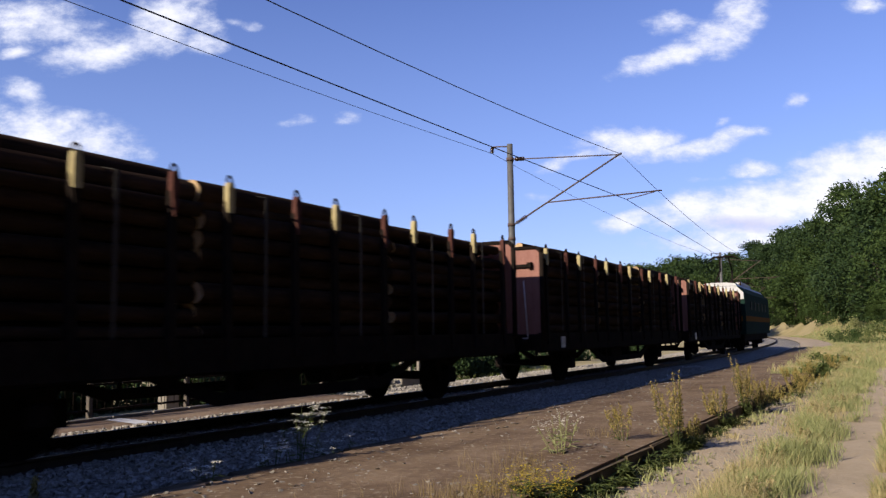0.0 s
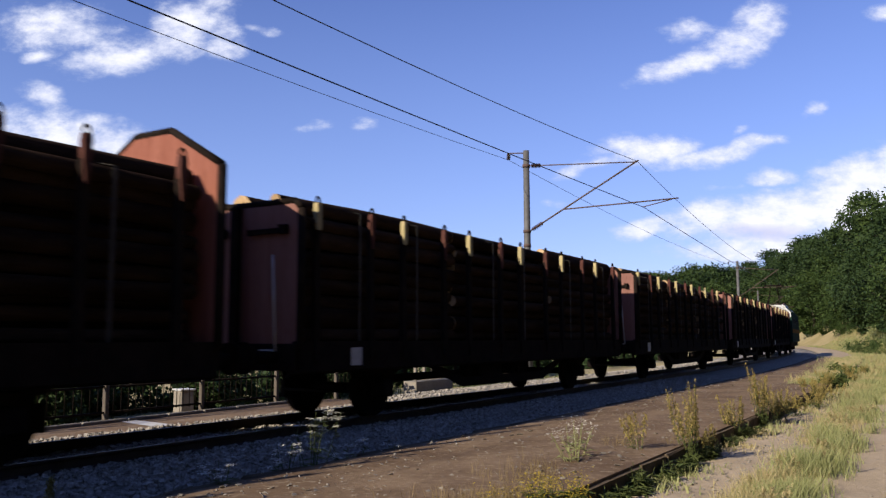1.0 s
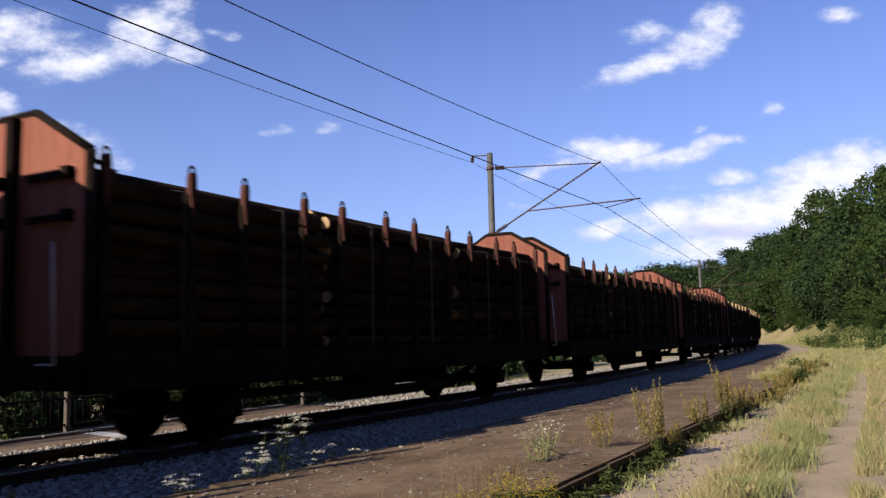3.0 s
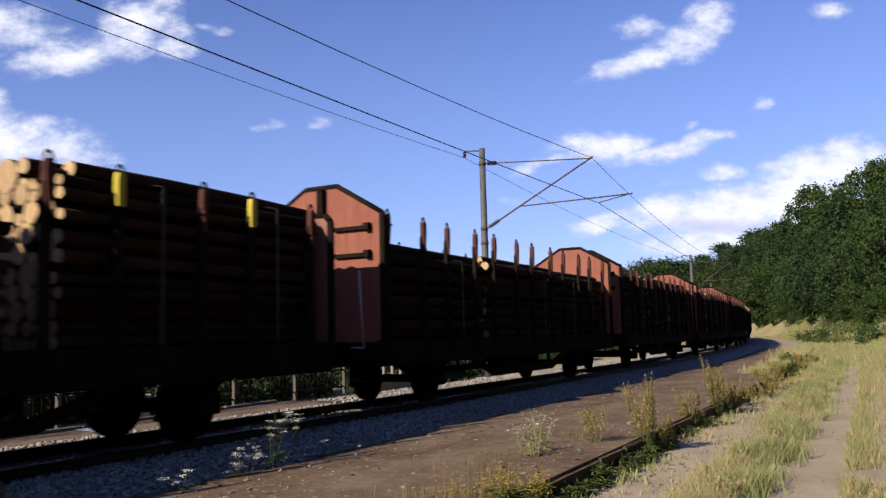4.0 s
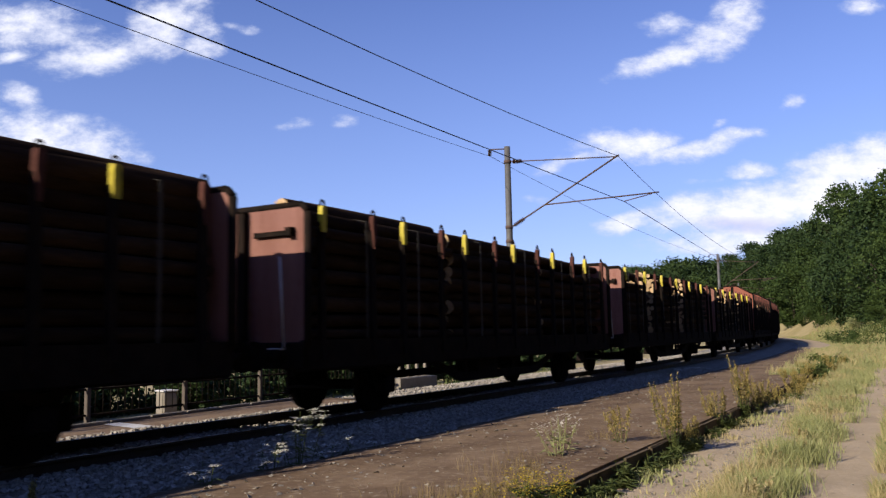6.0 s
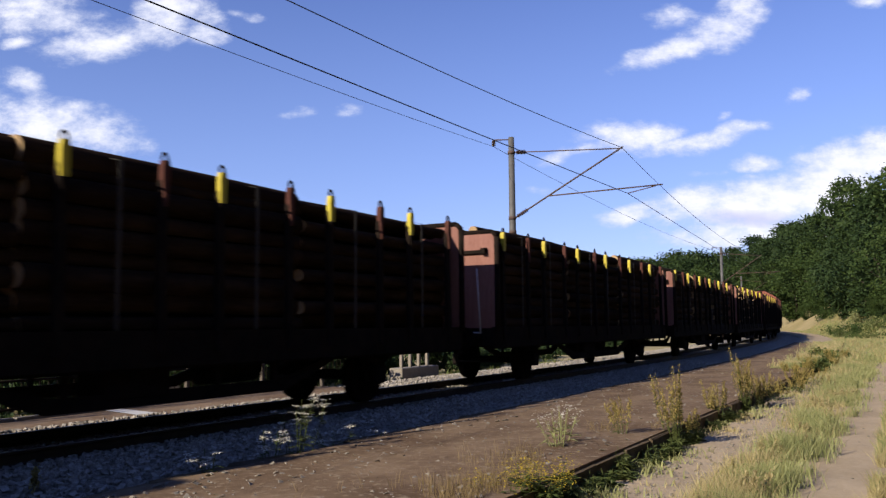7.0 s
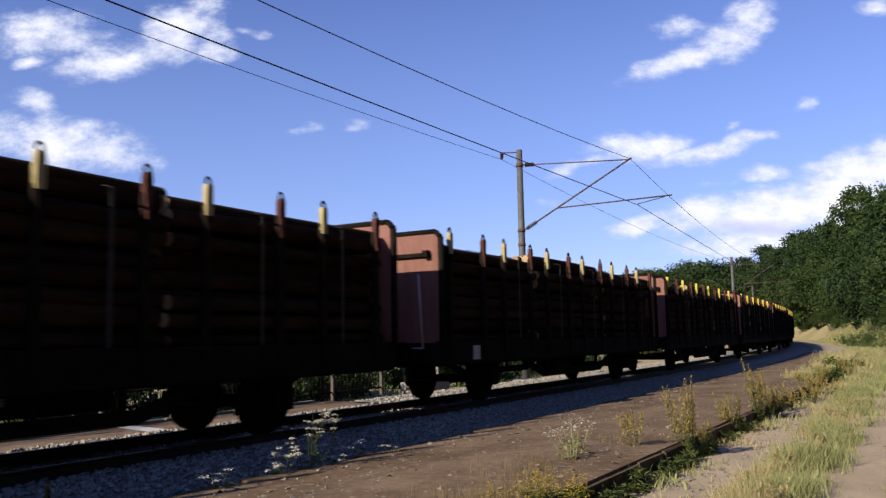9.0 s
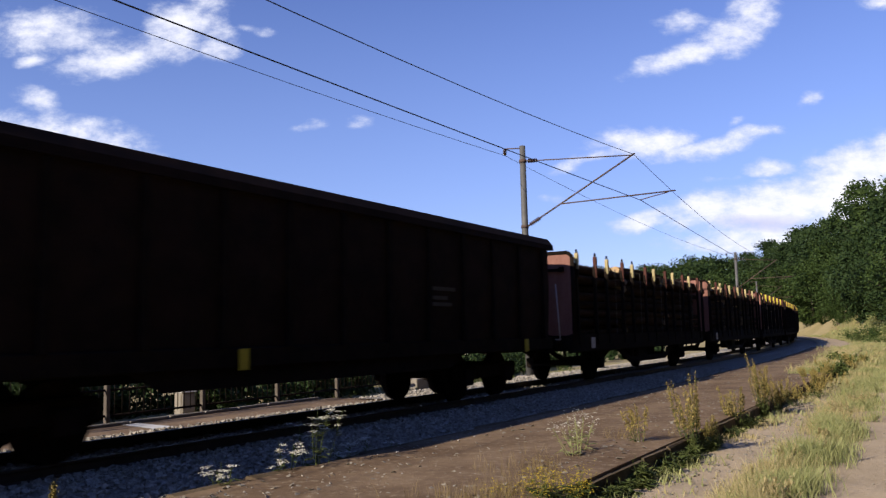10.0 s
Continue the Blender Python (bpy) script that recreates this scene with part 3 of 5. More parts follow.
def stake_head(parent, x, y, top, sx, mat, pointed):
    bm = bmesh.new()
    z0, w, low = top - (0.66 if pointed else 0.50), 0.055, 0.018 if pointed else 0.05
    pts = [(-low, z0), (low, z0), (w, z0 + (0.34 if pointed else 0.06)), (w, top - 0.16), (0.042, top - 0.09), (-0.042, top - 0.09), (-w, top - 0.16), (-w, z0 + (0.34 if pointed else 0.06))]
    a = [bm.verts.new((x + sx * 0.02, y + q, z)) for q, z in pts]
    b = [bm.verts.new((x + sx * 0.105, y + q, z)) for q, z in pts]
    n = len(pts)
    for i in range(n):
        bm.faces.new((a[i], a[(i + 1) % n], b[(i + 1) % n], b[i]))
    bm.faces.new(a), bm.faces.new(b[::-1])
    bmesh.ops.recalc_face_normals(bm, faces=bm.faces[:])
    head = part("stake_head", bm, mat, parent)
    if not pointed:                           # the brown wedge under the painted tip, coloured near black for shade
        wedge = prism(bmesh.new(), [(-0.014, z0 - 0.22), (0.014, z0 - 0.22), (0.045, z0 - 0.004), (-0.045, z0 - 0.004)], 0.02, 0.095)
        for v in wedge.verts:
            v.co = Vector((x + sx * v.co.y, y + v.co.x, v.co.z))
        bmesh.ops.recalc_face_normals(wedge, faces=wedge.faces[:])
        part("stake_wedge", wedge, DARK_STEEL, parent)
    c = Vector((x + sx * 0.06, y, top - 0.08))
    wire_run("lifting_eye", [c + Vector((0, 0.05 * math.cos(math.pi * i / 8), 0.085 * math.sin(math.pi * i / 8))) for i in range(9)], 0.017, DARK_STEEL, head, 0.0, 1)


def end_wall(parent, y, way, outline, gable):
    """way: -1 for the rear end, 1 for the front end."""
    t = 0.045
    wall = part("end_wall", prism(bmesh.new(), outline, y - t, y + t), RUST_RED if gable else RUST, parent, "rust-red gabled end wall" if gable else "pinkish rust-red end wall")
    bm = bmesh.new()
    n = len(outline)
    for i in range(n):
        (x0, z0), (x1, z1) = outline[i], outline[(i + 1) % n]
        tube(bm, (x0, y, z0), (x1, y, z1), 0.062, n=6)
    part("wall_rim", bm, DARK_STEEL, wall)
    top = max(z for _, z in outline)
    for x in ((0.12,) if not gable else (0.05,)):
        part("wall_rib", boxed(x - 0.06, x + 0.06, y + way * 0.05, y + way * 0.15, 1.2, top - 0.05, bevel=0.015), DARK_STEEL, wall)
    for z in ((2.92,) if not gable else (2.84, 3.34)):
        for x0, x1 in ((-1.15, -0.12), (0.35, 1.12)):
            bm = bmesh.new()
            box(bm, x0, x1, y + way * 0.05, y + way * 0.11, z - 0.035, z + 0.035, 0.01)
            box(bm, x1 - 0.10, x1, y + way * 0.05, y + way * 0.16, z - 0.05, z + 0.07, 0.01)
            part("locking_bar", bm, DARK_STEEL, wall)
    if way < 0:
        bm = bmesh.new()
        for a, b in (((0.92, 2.55), (1.0, 1.15)), ((1.0, 1.15), (0.7, 1.15))):
            tube(bm, (a[0], y - 0.16, a[1]), (b[0], y - 0.16, b[1]), 0.016, n=6)
        part("grab_rail", bm, WHITE_PAINT, wall)


def timber_wagon(kind):
    gable = kind == "gable"
    words = "brown timber wagon with gabled rust-red end walls and brown stakes" if gable else \
        "dark timber wagon with low rust-red end walls and yellow-tipped stakes"
    if kind == "faded":
        words = "dark timber wagon with low rust-red end walls and faded cream-tipped stakes"
    w = thing("timber_wagon", words, "freight wagon", "timber wagons of the train")
    h = LENGTH / 2
    for sx in (-1, 1):
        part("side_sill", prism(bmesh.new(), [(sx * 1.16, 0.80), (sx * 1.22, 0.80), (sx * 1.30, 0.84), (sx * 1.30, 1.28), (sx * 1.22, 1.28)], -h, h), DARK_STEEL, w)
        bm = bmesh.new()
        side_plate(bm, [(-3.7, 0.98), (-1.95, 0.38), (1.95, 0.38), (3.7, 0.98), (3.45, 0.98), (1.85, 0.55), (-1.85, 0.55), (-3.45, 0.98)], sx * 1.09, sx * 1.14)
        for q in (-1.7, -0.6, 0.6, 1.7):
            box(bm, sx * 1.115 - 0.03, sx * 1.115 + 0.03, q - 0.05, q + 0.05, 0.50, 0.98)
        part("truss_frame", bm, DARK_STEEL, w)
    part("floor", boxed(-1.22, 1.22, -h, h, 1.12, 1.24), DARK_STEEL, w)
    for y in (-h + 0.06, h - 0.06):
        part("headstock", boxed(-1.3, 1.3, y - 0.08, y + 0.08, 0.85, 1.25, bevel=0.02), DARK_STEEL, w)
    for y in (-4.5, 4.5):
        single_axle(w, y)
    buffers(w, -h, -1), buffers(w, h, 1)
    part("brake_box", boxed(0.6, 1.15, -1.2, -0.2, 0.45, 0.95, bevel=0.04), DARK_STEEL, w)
    bm = bmesh.new()
    tube(bm, (0.55, 0.8, 0.72), (0.55, 1.9, 0.72), 0.20, n=14)
    part("air_tank", bm, DARK_STEEL, w)
    if kind == "faded":
        part("route_board", boxed(HALF + 0.004, HALF + 0.02, -h + 1.3, -h + 1.58, 0.90, 1.18, bevel=0.005), WHITE_PAINT, w, "small pale data plate")
    if gable:
        out = [(-1.33, 1.2), (1.33, 1.2), (1.33, 3.60), (0.36, 4.17), (-0.36, 4.17), (-1.33, 3.60)]
    else:
        out = [(-1.33, 1.2), (1.33, 1.2), (1.33, 3.24), (1.22, 3.35), (-1.22, 3.35), (-1.33, 3.24)]
    end_wall(w, -h + 0.05, -1, out, gable)
    end_wall(w, h - 0.05, 1, out, gable)
    for sx in (-1, 1):
        z = 3.10 if not gable else 3.45
        wire_run("corner_rod", [(sx * 1.27, -h + 0.10, z + 0.10), (sx * 1.29, -h + 0.20, z + 0.02), (sx * 1.29, -h + 0.32, z - 0.03), (sx * 1.29, -h + 0.44, z - 0.04)], 0.022, DARK_STEEL, w, 0.0, 1)
    for i in range(12):
        y = -h + 0.45 + 2.37 * (i // 2) + (1.40 if i % 2 else 0) if not gable else -h + 0.28 + 2.38 * (i // 2) + (1.36 if i % 2 else 0)
        tip = i % 2 == 0 and not gable
        mat = (CREAM if kind == "faded" else YELLOW) if tip else BROWN_STEEL
        for sx in (-1, 1):
            stake_body(w, sx * 1.24, y, 3.42 if not gable else 3.6, sx)
            stake_head(w, sx * 1.24, y, 3.46 if not gable else 3.68, sx, mat, not tip)
    return w


def log_mesh(rng, r, length, n=11):
    bm = bmesh.new()
    bend, taper = rng.uniform(-0.04, 0.04), rng.uniform(0.82, 0.97)
    if rng.random() < 0.5:
        taper = 1 / taper
    rings = []
    ph = rng.random() * 6
    for k in range(4):
        t = k / 3
        rr = r * (1 + (taper - 1) * t)
        rings.append([bm.verts.new((rr * (1 + 0.05 * math.sin(3 * a + ph)) * math.cos(a) + bend * math.sin(t * math.pi), (t - 0.5) * length,
                                    rr * (1 + 0.05 * math.sin(2 * a + ph)) * math.sin(a) + 0.5 * bend * t)) for a in [2 * math.pi * i / n for i in range(n)]])
    for p, q in zip(rings, rings[1:]):
        for i in range(n):
            f = bm.faces.new((p[i], p[(i + 1) % n], q[(i + 1) % n], q[i]))
            f.smooth = True
    for ring in (rings[0], rings[-1]):
        inner = [bm.verts.new(Vector(v.co) * 1) for v in ring]
        bm.faces.new(inner).material_index = 1
    bmesh.ops.recalc_face_normals(bm, faces=bm.faces[:])
    me = bpy.data.meshes.new("log")
    bm.to_mesh(me)
    bm.free()
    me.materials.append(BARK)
    me.materials.append(LOG_END)
    return me


def timber_load(seed, tops, label, lengths=(4.56, 4.56, 4.56), middles=(2.54, 7.12, 11.70), rs=(0.10, 0.125, 0.15, 0.18)):
    """Three stacks of round logs one behind the other; tops: the height of each."""
    rng = random.Random(seed)
    load = thing("timber_load", label, "logs", "log loads of the train")
    for k, top in enumerate(tops):
        meshes = {r: [log_mesh(rng, r, lengths[k]) for _ in range(3)] for r in rs}
        # Made-up longer logs for the lower layers; they close gaps to keep light out.
        longer = {r: [log_mesh(rng, r, max(lengths[k], min(4.35, 2 * (min(middles[k], LENGTH - middles[k]) - 0.2)))) for _ in range(3)] for r in rs}
        yc = -LENGTH / 2 + middles[k]
        z, layer = 1.24, 0
        done = False
        while not done:
            lay = rng.choice(rs[1:3])
            if z + lay * 2 > top - 0.10:
                z, done = top - lay * 2, True
            x = -1.2 + (0.12 if layer % 2 else 0.0)
            hump = 0.0
            while x < 1.14:
                r = rng.choice((lay, lay, rs[0], rs[3] if done and rng.random() < 0.5 else lay))
                if x + 2 * r > 1.21:
                    r = rs[0]
                if x + 2 * r > 1.24:
                    break
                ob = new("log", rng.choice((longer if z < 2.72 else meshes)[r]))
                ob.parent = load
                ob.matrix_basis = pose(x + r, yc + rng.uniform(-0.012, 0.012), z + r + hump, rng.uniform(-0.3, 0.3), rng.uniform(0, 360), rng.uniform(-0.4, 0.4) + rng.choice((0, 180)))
                x += 2 * r + rng.uniform(0.004, 0.035)
            z += lay * 1.78
            layer += 1
        for _ in range(rng.randint(2, 5)):     # odd logs lying on top of the stack
            r = rng.choice(rs[:3])
            ob = new("log", rng.choice(meshes[r]))
            ob.parent = load
            ob.matrix_basis = pose(rng.uniform(-0.95, 0.98), yc + rng.uniform(-0.25, 0.25), z + r * 0.12, rng.uniform(-0.5, 0.5), rng.uniform(0, 360), rng.uniform(-0.8, 0.8))
        for q in (rng.uniform(-1.2, -0.6), rng.uniform(0.7, 1.4)):
            bm = bmesh.new()
            y = yc + q
            pts = [(1.245, 1.28), (1.25, z - 0.06), (0.9, z + 0.01), (-0.9, z + 0.01), (-1.25, z - 0.06), (-1.245, 1.28)]
            for (x0, z0), (x1, z1) in zip(pts, pts[1:]):
                nrm = Vector((-(z1 - z0), 0, x1 - x0)).normalized() * -0.006
                a = [bm.verts.new((x0, y - 0.03, z0)), bm.verts.new((x0, y + 0.03, z0)), bm.verts.new((x1, y + 0.03, z1)), bm.verts.new((x1, y - 0.03, z1))]
                b = [bm.verts.new(v.co + nrm) for v in a]
                bm.faces.new(a), bm.faces.new(b[::-1])
                for i in range(4):
                    bm.faces.new((a[i], a[(i + 1) % 4], b[(i + 1) % 4], b[i]))
            bmesh.ops.recalc_face_normals(bm, faces=bm.faces[:])
            part("lashing_strap", bm, STRAP, load)
    return load


PITCH, FIRST = 15.74, 34.5                    # wagon to wagon; the rear wall of the first wagon at the start
TRAIN = []                                    # (thing, its middle along the line at the start)
KINDS = ["faded", "faded", "faded", "faded", "gable", "gable", "gable", "gable", "low", "low", "low", "low", "low", "low", "faded", "faded"]
TOPS = {"a": (3.36, 3.37, 3.31), "b": (3.44, 3.43, 3.38), "c": (3.43, 3.44, 3.40), "d": (3.02, 3.08, 3.02), "f": (3.20, 3.22, 3.20)}


def make_wagons():
    wagons = {}
    loads = {"a": timber_load(11, TOPS["a"], "tall stacks of brown round logs strapped on a wagon"),
             "b": timber_load(12, TOPS["b"], "tall stacks of brown round logs strapped on a wagon"),
             "c": timber_load(13, TOPS["c"], "lower stacks of brown round logs between tall stakes"),
             "e": timber_load(15, (3.34, 3.38, 3.40), "short stacks of round logs with pale sawn ends", (3.0, 3.1, 4.7), (1.9, 6.45, 11.60), (0.075, 0.100, 0.135, 0.21)),
             "f": timber_load(16, TOPS["f"], "low stacks of brown round logs strapped on a wagon"),
             "d": timber_load(14, TOPS["d"], "lower stacks of brown round logs between tall stakes")}
    used = set()
    for i, kind in enumerate(KINDS):
        mid = FIRST - PITCH * i + LENGTH / 2
        if kind not in wagons:
            wagons[kind] = w = timber_wagon(kind)
        else:
            w = copy_thing(wagons[kind], Matrix())
        TRAIN.append((w, mid))
        key = "ab"[i % 2] if kind != "gable" else ("c" if i < 7 else "d")
        if i in (8, 9, 13, 14, 15):
            key = "f" if i > 12 else "e"
        if key in used:
            l = copy_thing(loads[key], Matrix())
        else:
            l = loads[key]
            used.add(key)
        TRAIN.append((l, mid))


make_wagons()


def covered_wagon():
    w = thing("covered_wagon", "tall dark covered wagon with ribbed sides and rounded roof", "freight wagon")
    n, h = 16.2, 16.2 / 2
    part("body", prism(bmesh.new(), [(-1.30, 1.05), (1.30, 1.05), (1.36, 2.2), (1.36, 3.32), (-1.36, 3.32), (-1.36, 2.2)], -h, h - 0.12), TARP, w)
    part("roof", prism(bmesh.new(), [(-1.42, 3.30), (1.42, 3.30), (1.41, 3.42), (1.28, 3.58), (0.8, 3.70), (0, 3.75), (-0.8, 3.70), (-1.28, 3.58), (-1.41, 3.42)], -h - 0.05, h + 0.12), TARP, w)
    bm = bmesh.new()
    for sx in (-1, 1):
        box(bm, sx * 1.30 - 0.07, sx * 1.30 + 0.07, -h, h, 0.95, 1.22, 0.02)
        side_plate(bm, [(-h + 4.2, 0.95), (-h + 4.7, 0.70), (h - 4.7, 0.70), (h - 4.2, 0.95)], sx * 1.24, sx * 1.30)
    part("underframe", bm, DARK_STEEL, w)
    for i in range(13):
        y = -h + 0.5 + i * (n - 1.0) / 12
        for sx in (-1, 1):
            part("side_rib", boxed(sx * 1.38 - 0.04, sx * 1.38 + 0.04, y - 0.05, y + 0.05, 1.2, 3.27, bevel=0.01), DARK_STEEL, w)
    for y in (h - 2.7, -h + 2.7):
        bogie(w, y)
    buffers(w, h, 1), buffers(w, -h, -1)
    for y in (h - 1.55, h - 10.3):
        part("plate", boxed(1.40, 1.42, y - 0.09, y + 0.09, 0.92, 1.20, bevel=0.006), YELLOW, w, "small yellow plate")
    bm = bmesh.new()
    for k, (a, wd) in enumerate(((2.15, 0.9), (1.98, 0.6), (1.86, 0.75))):
        box(bm, 1.362, 1.368, h - 5.5, h - 5.5 + wd, a, a + 0.07)
    part("lettering_bar", bm, STRAP, w, "grey unreadable lettering")
    TRAIN.append((w, FIRST - PITCH * 15 - 1.45 - h))


covered_wagon()


def locomotive():
    w = thing("electric_locomotive", "green electric locomotive with orange stripe and pale roof", "locomotive")
    h = 7.6
    part("body", prism(bmesh.new(), [(-1.45, 1.0), (1.45, 1.0), (1.47, 2.0), (1.42, 3.38), (1.05, 3.78), (-1.05, 3.78), (-1.42, 3.38), (-1.47, 2.0)], -h, h), GREEN_PAINT, w)
    for sx in (-1, 1):
        part("stripe", boxed(sx * 1.475 - 0.008, sx * 1.475 + 0.008, -h, h, 1.75, 2.05), STRIPE, w, "orange-yellow stripe")
        for i in range(5):
            y = -4.4 + i * 2.2
            part("side_window", boxed(sx * 1.45 - 0.03, sx * 1.45 + 0.03, y - 0.35, y + 0.35, 2.45, 2.95, bevel=0.02), GLASS_DARK, w)
    part("end_stripe", boxed(-1.3, 1.3, -h - 0.02, -h + 0.01, 1.75, 2.05), STRIPE, w)
    for x in (-0.72, 0.0, 0.72):
        part("cab_window", boxed(x - 0.31, x + 0.31, -h - 0.03, -h + 0.02, 2.35, 2.95, bevel=0.02), GLASS_DARK, w)
    part("end_panel", prism(bmesh.new(), [(-1.40, 3.0), (1.40, 3.0), (1.40, 3.37), (1.04, 3.76), (-1.04, 3.76), (-1.40, 3.37)], -h - 0.06, -h - 0.005), ROOF_GREY, w)
    part("roof", prism(bmesh.new(), [(-1.08, 3.74), (1.08, 3.74), (0.95, 3.92), (0.5, 3.99), (-0.5, 3.99), (-0.95, 3.92)], -h + 0.1, h - 0.1), ROOF_GREY, w)
    part("roof_cover", boxed(-0.8, 0.8, -2.6, 2.2, 3.95, 4.22, bevel=0.06), ROOF_GREY, w)
    for y, up in ((-4.3, True), (4.3, False)):
        top = 5.74 if up else 4.5
        pan = part("pantograph", boxed(-0.6, 0.6, y - 0.75, y + 0.75, 4.03, 4.13, bevel=0.02), DARK_STEEL, w)
        for sx in (-1, 1):
            bm = bmesh.new()
            knee = (4.12 + top) / 2
            tube(bm, (sx * 0.5, y - 0.6, 4.10), (sx * 0.35, y + 0.75, knee), 0.05, n=6)
            tube(bm, (sx * 0.35, y + 0.75, knee), (sx * 0.25, y, top), 0.045, n=6)
            part("pantograph_arm", bm, DARK_STEEL, pan)
        bm = bmesh.new()
        for q in (-0.18, 0.18):
            tube(bm, (-0.55, y + q, top), (0.55, y + q, top), 0.05, n=6)
            for sx in (-1, 1):
                tube(bm, (sx * 0.55, y + q, top), (sx * 0.85, y + q, top - 0.16), 0.04, n=6)
        part("collector_head", bm, DARK_STEEL, pan)
    for x in (-0.6, 0.2, 0.7):
        bm = bmesh.new()
        tube(bm, (x, -2.9, 3.95), (x, -2.9, 4.32), 0.08, n=8)
        part("roof_insulator", bm, CERAMIC, w)
    for y in (-4.2, 4.2):
        bogie(w, y)
    bm = bmesh.new()
    box(bm, -1.3, 1.3, -h + 0.4, h - 0.4, 0.6, 1.02, 0.05)
    part("underframe", bm, DARK_STEEL, w)
    buffers(w, -h, -1), buffers(w, h, 1)
    TRAIN.append((w, FIRST + LENGTH + 1.45 + h))


locomotive()


# ---- fence and growth on the far side ----
def make_fence():
    fence = thing("fence", "dark metal railing with thin pickets along the far platform", "fence")

    def fd(s):
        return 13.25 + (s - 9) * 0.06

    for i in range(13):
        s = -9.6 + 2.47 * i
        p = spot(s, fd(s), 0)
        hd = math.degrees(track(s, 0)[2])
        ob = part("post", boxed(-0.045, 0.045, -0.045, 0.045, -0.24, 0.98, bevel=0.01), WOODEN, fence)
        ob.matrix_basis = pose(p.x, p.y, 0, 0, 0, hd)
        if i == 12:
            break
        q = spot(s + 2.47, fd(s + 2.47), 0)
        for z in (-0.02, 0.45, 0.90):
            bm = bmesh.new()
            tube(bm, p + Vector((0, 0, z)), q + Vector((0, 0, z)), 0.022, n=6)
            part("rail", bm, DARK_STEEL, fence)
        for k in range(1, 14):
            c = p.lerp(q, k / 14)
            bm = bmesh.new()
            tube(bm, c + Vector((0, 0, -0.06)), c + Vector((0, 0, 0.90)), 0.009, n=5)
            part("picket", bm, DARK_STEEL, fence)


make_fence()


def far_kerb():
    """Pale edging under the railing."""
    edge = thing("edging", "pale concrete edging at the foot of the railing", "kerb")
    for i in range(22):
        s = -5 + i * 1.0
        p = spot(s, 13.08 + (s - 9) * 0.06, 0)
        ob = part("edging_stone", boxed(-0.06, 0.06, -0.48, 0.48, -0.40, -0.135, bevel=0.012), CONCRETE, edge)
        ob.matrix_basis = pose(p.x, p.y, 0, 0, 0, math.degrees(track(s, 0)[2]) + 3.4)


far_kerb()


def pale_things():
    """What stands behind the railing and shows under the passing wagons."""
    p = spot(12.9, 14.3, 0)
    cab = thing("cable_cabinet", "small pale grey cabinet behind the railing", "cabinet", "", pose(p.x, p.y, 0, 0, 0, math.degrees(track(12, 0)[2]) - 18))
    body = part("body", boxed(-0.20, 0.20, -0.15, 0.15, -0.45, 0.21, bevel=0.015), CONCRETE, cab)
    part("lid", boxed(-0.23, 0.23, -0.18, 0.18, 0.214, 0.25, bevel=0.01), WHITE_PAINT, cab)
    part("door", boxed(-0.16, 0.16, -0.168, -0.152, -0.30, 0.17, bevel=0.004), CONCRETE, body)
    p = spot(24.2, 14.9, 0)
    hd = math.degrees(track(24, 0)[2])
    wall = thing("concrete_parapet", "low pale concrete parapet with upright posts beyond the platform", "parapet", "", pose(p.x, p.y, 0, 0, 0, hd))
    part("plinth", boxed(-0.25, 0.25, -1.2, 1.2, -0.50, -0.05, bevel=0.02), CONCRETE, wall)
    for k in range(4):
        part("post", boxed(-0.05, 0.05, -0.9 + k * 0.55, -0.80 + k * 0.55, -0.046, 0.58, bevel=0.012), CONCRETE, wall)
    part("coping", boxed(-0.07, 0.07, -1.0, 0.95, 0.584, 0.63, bevel=0.012), CONCRETE, wall)


pale_things()


def leaf_cloud(rng, centres, per, spread, size, flat=0.0):
    """Small four-cornered leaves strewn round the given centres."""
    verts, faces = [], []
    for c in centres:
        for _ in range(per):
            p = c + np.clip(rng.normal(0, 1, 3), -2, 2) * spread
            a, b = rng.normal(0, 1, 3), rng.normal(0, 1, 3)
            a[2] *= 1 - flat
            b[2] *= 1 - flat
            a /= np.linalg.norm(a) + 1e-6
            b -= a * a.dot(b)
            b /= np.linalg.norm(b) + 1e-6
            z = size * rng.uniform(0.6, 1.4)
            n = len(verts)
            verts += [p - a * z, p + b * z * 0.55 + a * z * 0.1, p + a * z, p - b * z * 0.55]
            faces.append((n, n + 1, n + 2, n + 3))
    return verts, faces


